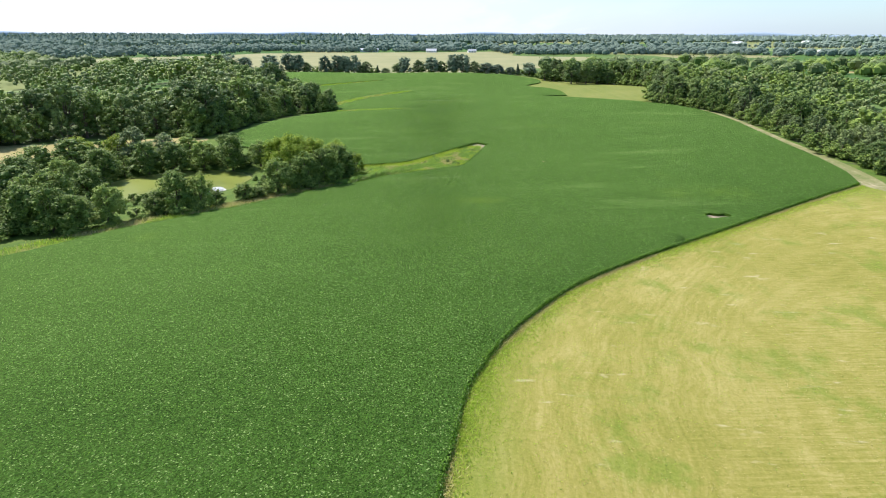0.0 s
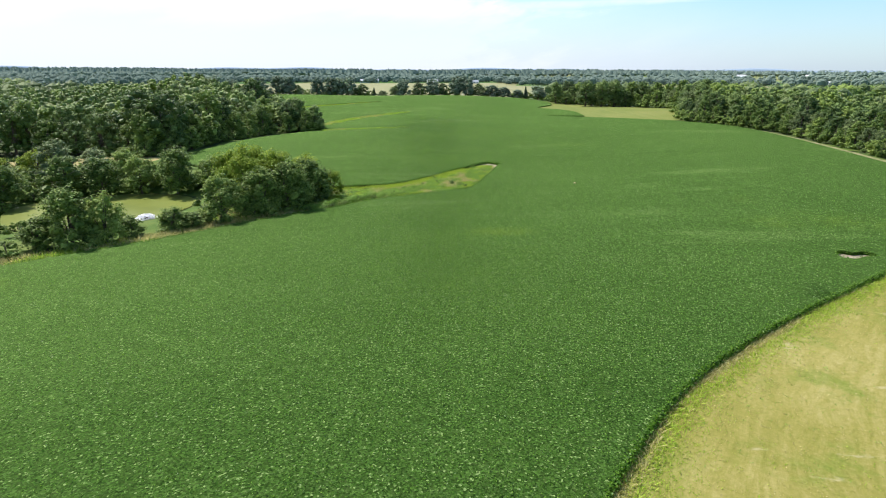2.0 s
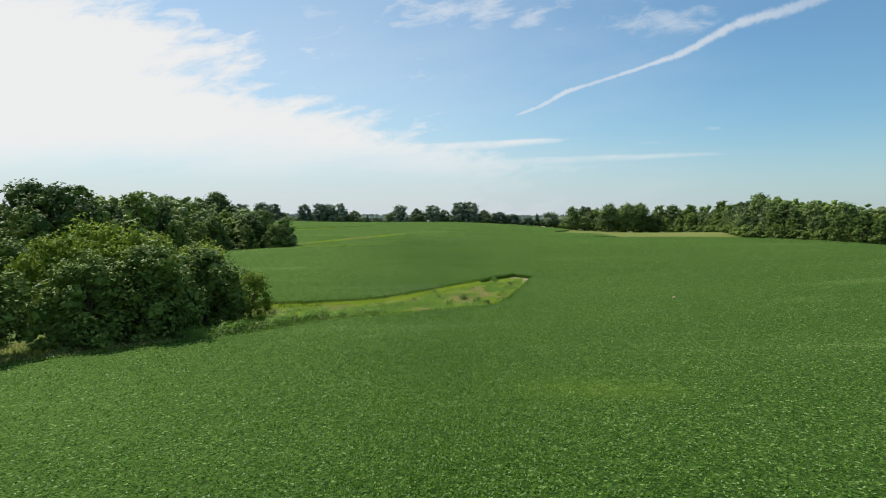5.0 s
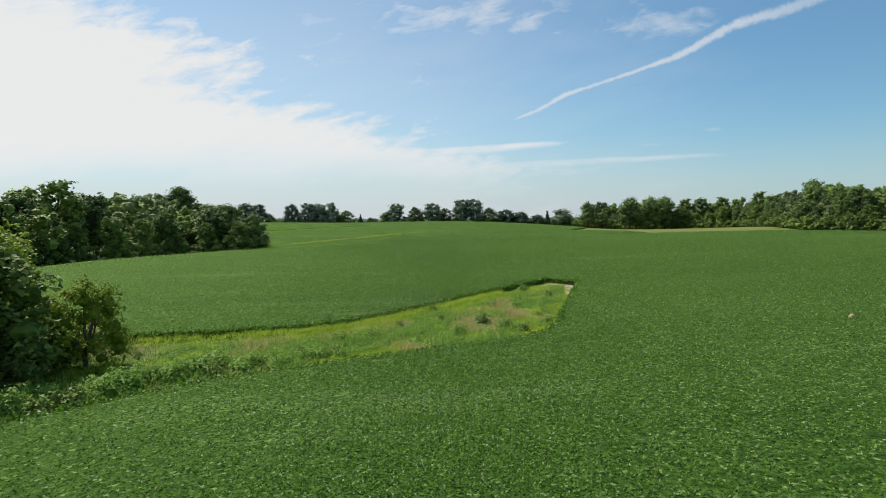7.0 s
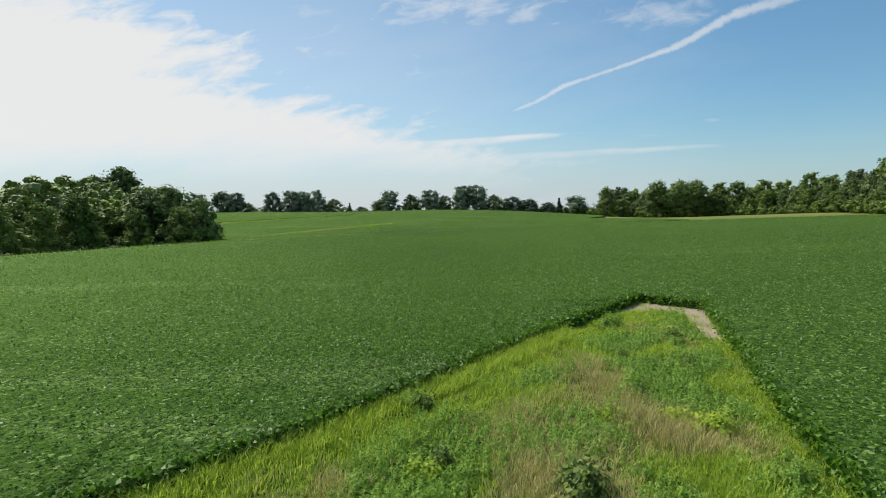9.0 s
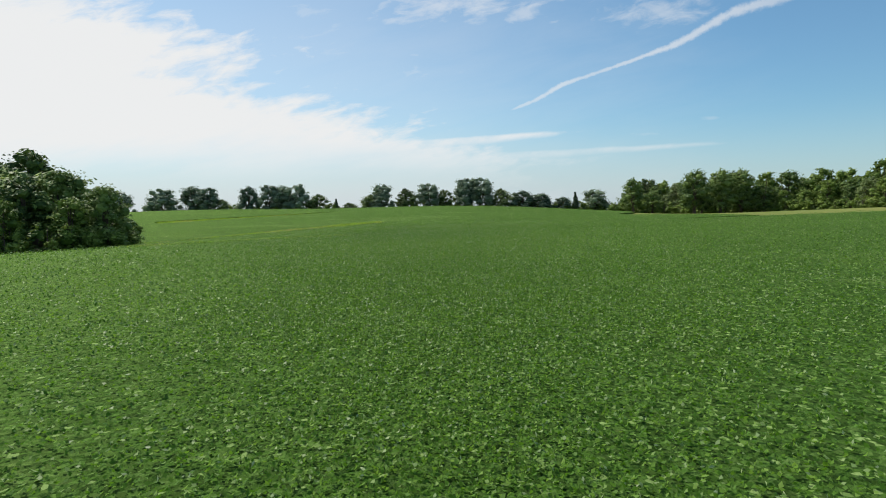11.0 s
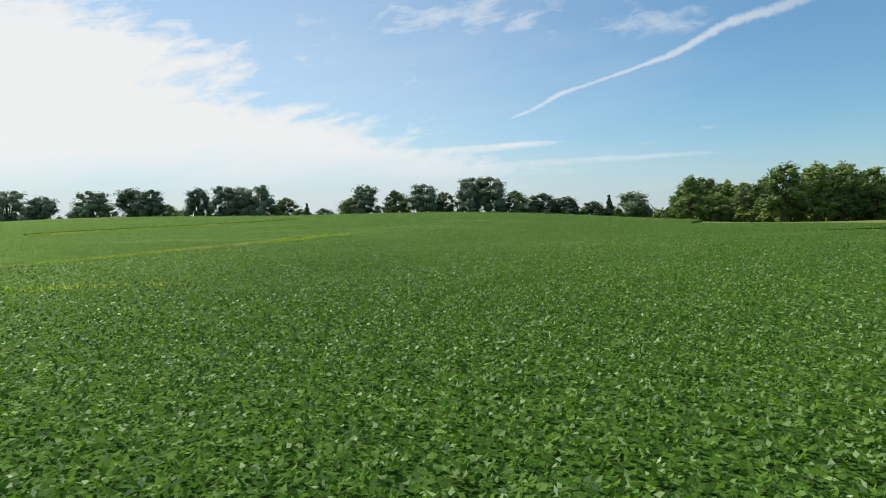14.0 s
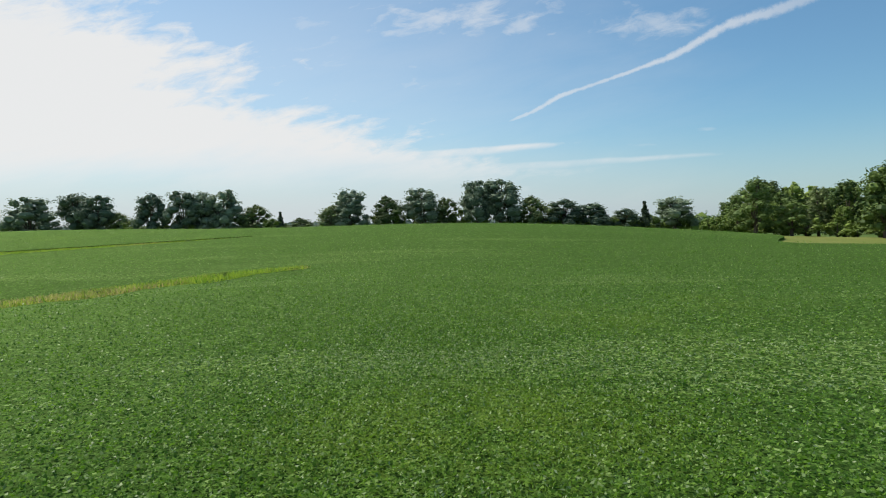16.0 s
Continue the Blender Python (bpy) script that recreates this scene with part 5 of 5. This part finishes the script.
def sow(k, x, y, s):
    m = Matrix.LocRotScale((x, y, float(land(x, y)) - 0.04), Euler((0, 0, rng.uniform(0, 6.28))), (s, s, s * rng.uniform(0.85, 1.15)))
    ob = WEEDS[k] if k not in used else copy_thing(WEEDS[k], m)
    used.add(k)
    ob.matrix_basis = m
    ob["group"] = "weeds of the uncut strip"


for k, x, y, s in ((1, 6.4, 192.2, 1.0), (1, 4.3, 194.7, 1.25), (0, 11, 215.5, 0.9), (1, 13.4, 211.8, 0.9), (1, -3.2, 193.3, 0.8), (0, -7.6, 187.8, 0.8), (1, -5.2, 189, 0.7), (0, 8.4, 203, 0.8), (1, 12.2, 206.5, 0.7),
                   (0, 2, 190, 0.9), (1, 7.6, 190.6, 0.9), (2, 0, 196, 0.8), (2, 10, 199, 0.9), (0, -1.5, 186, 0.8), (2, 3.6, 187.4, 0.8), (1, 9.6, 208.6, 0.6), (2, 14.2, 216.4, 0.7)):
    sow(k, x, y, s)
# a bank of ragweed along the near side of the strip
BANK_LINE = smooth([(-27, 165.6), (-24.4, 167.8), (-21.9, 170.2), (-19.8, 173.0), (-16.4, 176.3), (-13.1, 179.1), (-10.3, 181.6), (-7, 183.4)], 12)
for i in range(84):
    x, y = BANK_LINE[i]
    sow(rng.choice((0, 0, 0, 1)), float(x) + rng.uniform(-1.4, 1.4), float(y) + rng.uniform(-1.1, 1.5), rng.uniform(0.85, 1.3) * (1.0 if i < 60 else 0.7))
# scattered in the strip and on the terraces
for i in range(60):
    x, y = rng.uniform(-28, 14), rng.uniform(172, 214)
    if inside(STRIP, np.array([x]), np.array([y]))[0]:
        sow(rng.choice((0, 1, 2, 2)), x, y, rng.uniform(0.4, 0.8))
for x, y, s in ((-36.8, 382.8, 1.0), (-35.6, 383.6, 1.1), (-34.4, 384.6, 0.9), (-31.6, 386.4, 0.8), (-25.6, 390.6, 0.9), (-24.4, 391.0, 1.0), (-19.6, 393.6, 0.8), (-46.3, 434.4, 1.0), (-39.4, 380, 0.8), (-41.6, 377.4, 0.7), (-45, 372.6, 0.9), (-48.4, 366.6, 0.7)):
    sow(1, x, y, s)

# bushes that fill the fence row and the pond bank
rng = random.Random(15)
for i in range(46):
    x = -180 + i * 5.75 + rng.uniform(-2, 2)
    y = 530 if x < -100 else 516 if x < -52 else 507
    if not -48 < x < -36:
        plant("shrub", x, y + rng.uniform(-1, 2), rng.uniform(3.2, 6.0), rng.uniform(3.0, 4.4), "bushes of the fence row", rng)
for x, y in ((-47, 166), (-50, 170), (-78, 151), (-76, 153), (-60, 154), (-66, 152), (-37, 166.5), (-25.5, 174), (-87, 144), (-26, 180), (-27, 187), (-100, 128), (-95, 133), (-61, 197), (-70, 198), (-79, 198), (-87, 195), (-94, 193), (-96, 184), (-53, 195), (-45, 189), (-64, 199), (-74, 199), (-82, 197), (-90, 192), (-97, 174), (-98, 168), (-95, 160), (-86, 155)):
    plant("shrub", x, y, rng.uniform(2.2, 3.6), rng.uniform(2.0, 2.8), "bushes on the pond bank", rng)

# low thicket along the right wood
EDGE = smooth(WOOD_R[2:], 10)
for i in range(2, len(EDGE), 2):
    x, y = EDGE[i]
    plant("shrub", float(x) + rng.uniform(-1, 2), float(y) + rng.uniform(-1.5, 1.5), rng.uniform(3.2, 6.0), rng.uniform(3.0, 4.6), "bushes along the right wood", rng)


# low growth at the foot of the left wood and of the pond's front trees
EDGE = smooth(WOOD_L[4:13], 7)
for x, y in EDGE[::2]:
    plant("shrub", float(x) - 1.5 + rng.uniform(-1, 1), float(y) + rng.uniform(-1, 1), rng.uniform(3.0, 5.5), rng.uniform(2.8, 4.2), "bushes along the left wood", rng)
for x, y in ((-62, 139.6), (-58, 142), (-65.6, 139.6), (-74, 130.4), (-78.6, 124.6), (-83.5, 124), (-42, 156.4), (-36.6, 161.2), (-32.4, 165.6), (-29.4, 169.6), (-70, 136), (-90, 124.4)):
    plant("shrub", x, y, rng.uniform(2.6, 3.8), rng.uniform(2.2, 3.0), "bushes on the pond bank", rng)


# ---- pond fountain ----
def fountain(x, y):
    rng = np.random.default_rng(51)
    root = new("pond_fountain")
    root.location = (x, y, WATER)
    v, f = tube([(0, 0, -0.1), (0, 0, 0.05), (0, 0, 0.12)], [0.55, 0.55, 0.2], 14)
    part("float", mesh_of("float", v, f, [M_DARKWIN]), root, "round dark float")
    n = 1500
    a, t = rng.uniform(0, 6.28, n), rng.uniform(0, 1, n)
    r = 2.1 * t * rng.uniform(0.6, 1.0, n)
    z = 0.15 + 1.5 * t * (1.02 - t) * 1.6 * rng.uniform(0.6, 1.0, n)
    at = np.c_[r * np.cos(a), r * np.sin(a), z]
    part("spray", quads_of("spray", leaves(rng, at, rng.normal(size=(n, 3)) + (0, 0, 0.6), 0.30, 0.22), [M_FOAM]), root, "white drops of falling spray")
    v, f = tube([(0, 0, 0.006), (0, 0, 0.03)], [2.4, 1.6], 18)
    part("foam", mesh_of("foam", v, f, [M_FOAM]), root, "ring of white foam")
    return tagged(root, "white aerator spray on the green pond", "fountain")


fountain(-62.2, 168.2)


# ---- farm buildings in the distance ----
def box(x0, x1, y0, y1, z0, z1):
    v = [(x, y, z) for z in (z0, z1) for x, y in ((x0, y0), (x1, y0), (x1, y1), (x0, y1))]
    return v, [(0, 1, 2, 3), (4, 7, 6, 5), (0, 4, 5, 1), (1, 5, 6, 2), (2, 6, 7, 3), (3, 7, 4, 0)]


def farm_building(x, y, long, deep, eaves, ridge, wall, roof, windows, turn, label, category):
    """Gabled walls, an overhanging roof with thickness, a door and windows set into the front."""
    root = new(category.replace(" ", "_"))
    root.matrix_basis = pose(x, y, float(land(x, y)) - 0.2, 0, 0, turn)
    h, d = long / 2, deep / 2
    v = [(-h, -d, 0), (h, -d, 0), (h, d, 0), (-h, d, 0), (-h, -d, eaves), (h, -d, eaves), (h, d, eaves), (-h, d, eaves), (-h, 0, ridge), (h, 0, ridge)]
    part("wall", mesh_of("wall", v, [(0, 1, 5, 4), (1, 2, 6, 9, 5), (2, 3, 7, 6), (3, 0, 4, 8, 7)], [wall], flat=True), root)
    for s in (-1, 1):
        lo, o = eaves - 0.25, d + 0.5
        v = [(-h - 0.5, s * o, lo), (h + 0.5, s * o, lo), (h + 0.5, 0, ridge + 0.1), (-h - 0.5, 0, ridge + 0.1)]
        v += [(a, b, c + 0.18) for a, b, c in v]
        part("roof", mesh_of("roof", v, [(0, 1, 2, 3), (4, 7, 6, 5), (0, 4, 5, 1), (1, 5, 6, 2), (2, 6, 7, 3), (3, 7, 4, 0)], [roof], flat=True), root)
    for k in range(windows):
        wx = -h + long * (k + 0.5) / windows
        v, f = box(wx - 0.6, wx + 0.6, -d - 0.06, -d + 0.05, eaves * 0.35, eaves * 0.75)
        part("window", mesh_of("window", v, f, [M_DARKWIN], flat=True), root)
    v, f = box(-1.2, 1.2, -d - 0.05, -d + 0.05, 0, min(2.6, eaves * 0.8))
    part("door", mesh_of("door", v, f, [M_ROOF], flat=True), root)
    return tagged(root, label, category)


farm_building(-135, 1286, 36, 14, 4.0, 7, M_WHITE, M_ROOF, 6, 4, "long pale metal machine shed beyond the ridge", "machine shed")
farm_building(-10, 1262, 20, 10, 3.4, 7, M_WHITE, M_ROOF, 4, -8, "white farmhouse with a grey roof among far trees", "farm house")
farm_building(70, 1262, 16, 9, 3.4, 6.5, M_WHITE, M_ROOF, 3, 10, "small white house beside far fields", "farm house")
farm_building(838, 1780, 30, 16, 9, 15, M_WHITE, M_WHITE, 4, 12, "tall white barn far off above the woods", "barn")
farm_building(806, 1770, 22, 12, 4, 7, M_WHITE, M_ROOF, 4, 12, "white farmhouse beside the tall white barn", "farm house")
farm_building(770, 1262, 24, 10, 3.6, 6.5, M_WHITE, M_WHITE, 4, -6, "white shed at the edge of far woods", "machine shed")
farm_building(1250, 2150, 40, 14, 6, 10, M_WHITE, M_WHITE, 5, 5, "pale farm sheds on the far rise", "machine shed")
farm_building(150, 2300, 60, 18, 6, 10, M_WHITE, M_ROOF, 5, 2, "long pale shed in hazy distance", "machine shed")


# ---- small things ----
def stone(x, y):
    rng = np.random.default_rng(61)
    root = new("field_stone")
    root.location = (x, y, float(land(x, y)))
    v, f = ball((0, 0, 0.55), (0.30, 0.22, 0.36), rng, 6, 9)
    part("rock", mesh_of("rock", v, f, [M_PALEROCK]), root)
    return tagged(root, "pale stone showing above the soybean leaves", "stone")


M_PALEROCK = painted("pale limestone", (0.50, 0.38, 0.22), 0.9)
stone(34.6, 188.7)


def white_post(x, y):
    root = new("fence_post")
    root.location = (x, y, float(land(x, y)) - 0.3)
    v, f = tube([(0, 0, 0), (0, 0, 2.2), (0, 0, 2.3)], [0.11, 0.11, 0.05], 8)
    part("shaft", mesh_of("shaft", v, f, [M_WHITE]), root)
    v, f = tube([(0, 0, 2.22), (0, 0, 2.3), (0, 0, 2.36)], [0.14, 0.14, 0.05], 8)
    part("cap", mesh_of("cap", v, f, [M_WHITE]), root)
    return tagged(root, "white post standing in the fence row", "post")


white_post(18.5, 500.5)


# undergrowth that closes the gaps among the pond's trees
rng = random.Random(27)
for _ in range(120):
    x, y = rng.uniform(-132, -80), rng.uniform(112, 214)
    at = (np.array([x]), np.array([y]))
    if inside(SOY, *at)[0] or inside(CLEARING, *at)[0] or from_edge(POND, *at)[0] < 3 or inside(POND, *at)[0] or from_edge(STRIP_NEAR, *at)[0] < 9:
        continue
    plant("shrub", x, y, rng.uniform(3.0, 5.5), rng.uniform(2.6, 4.2), "bushes on the pond bank", rng)
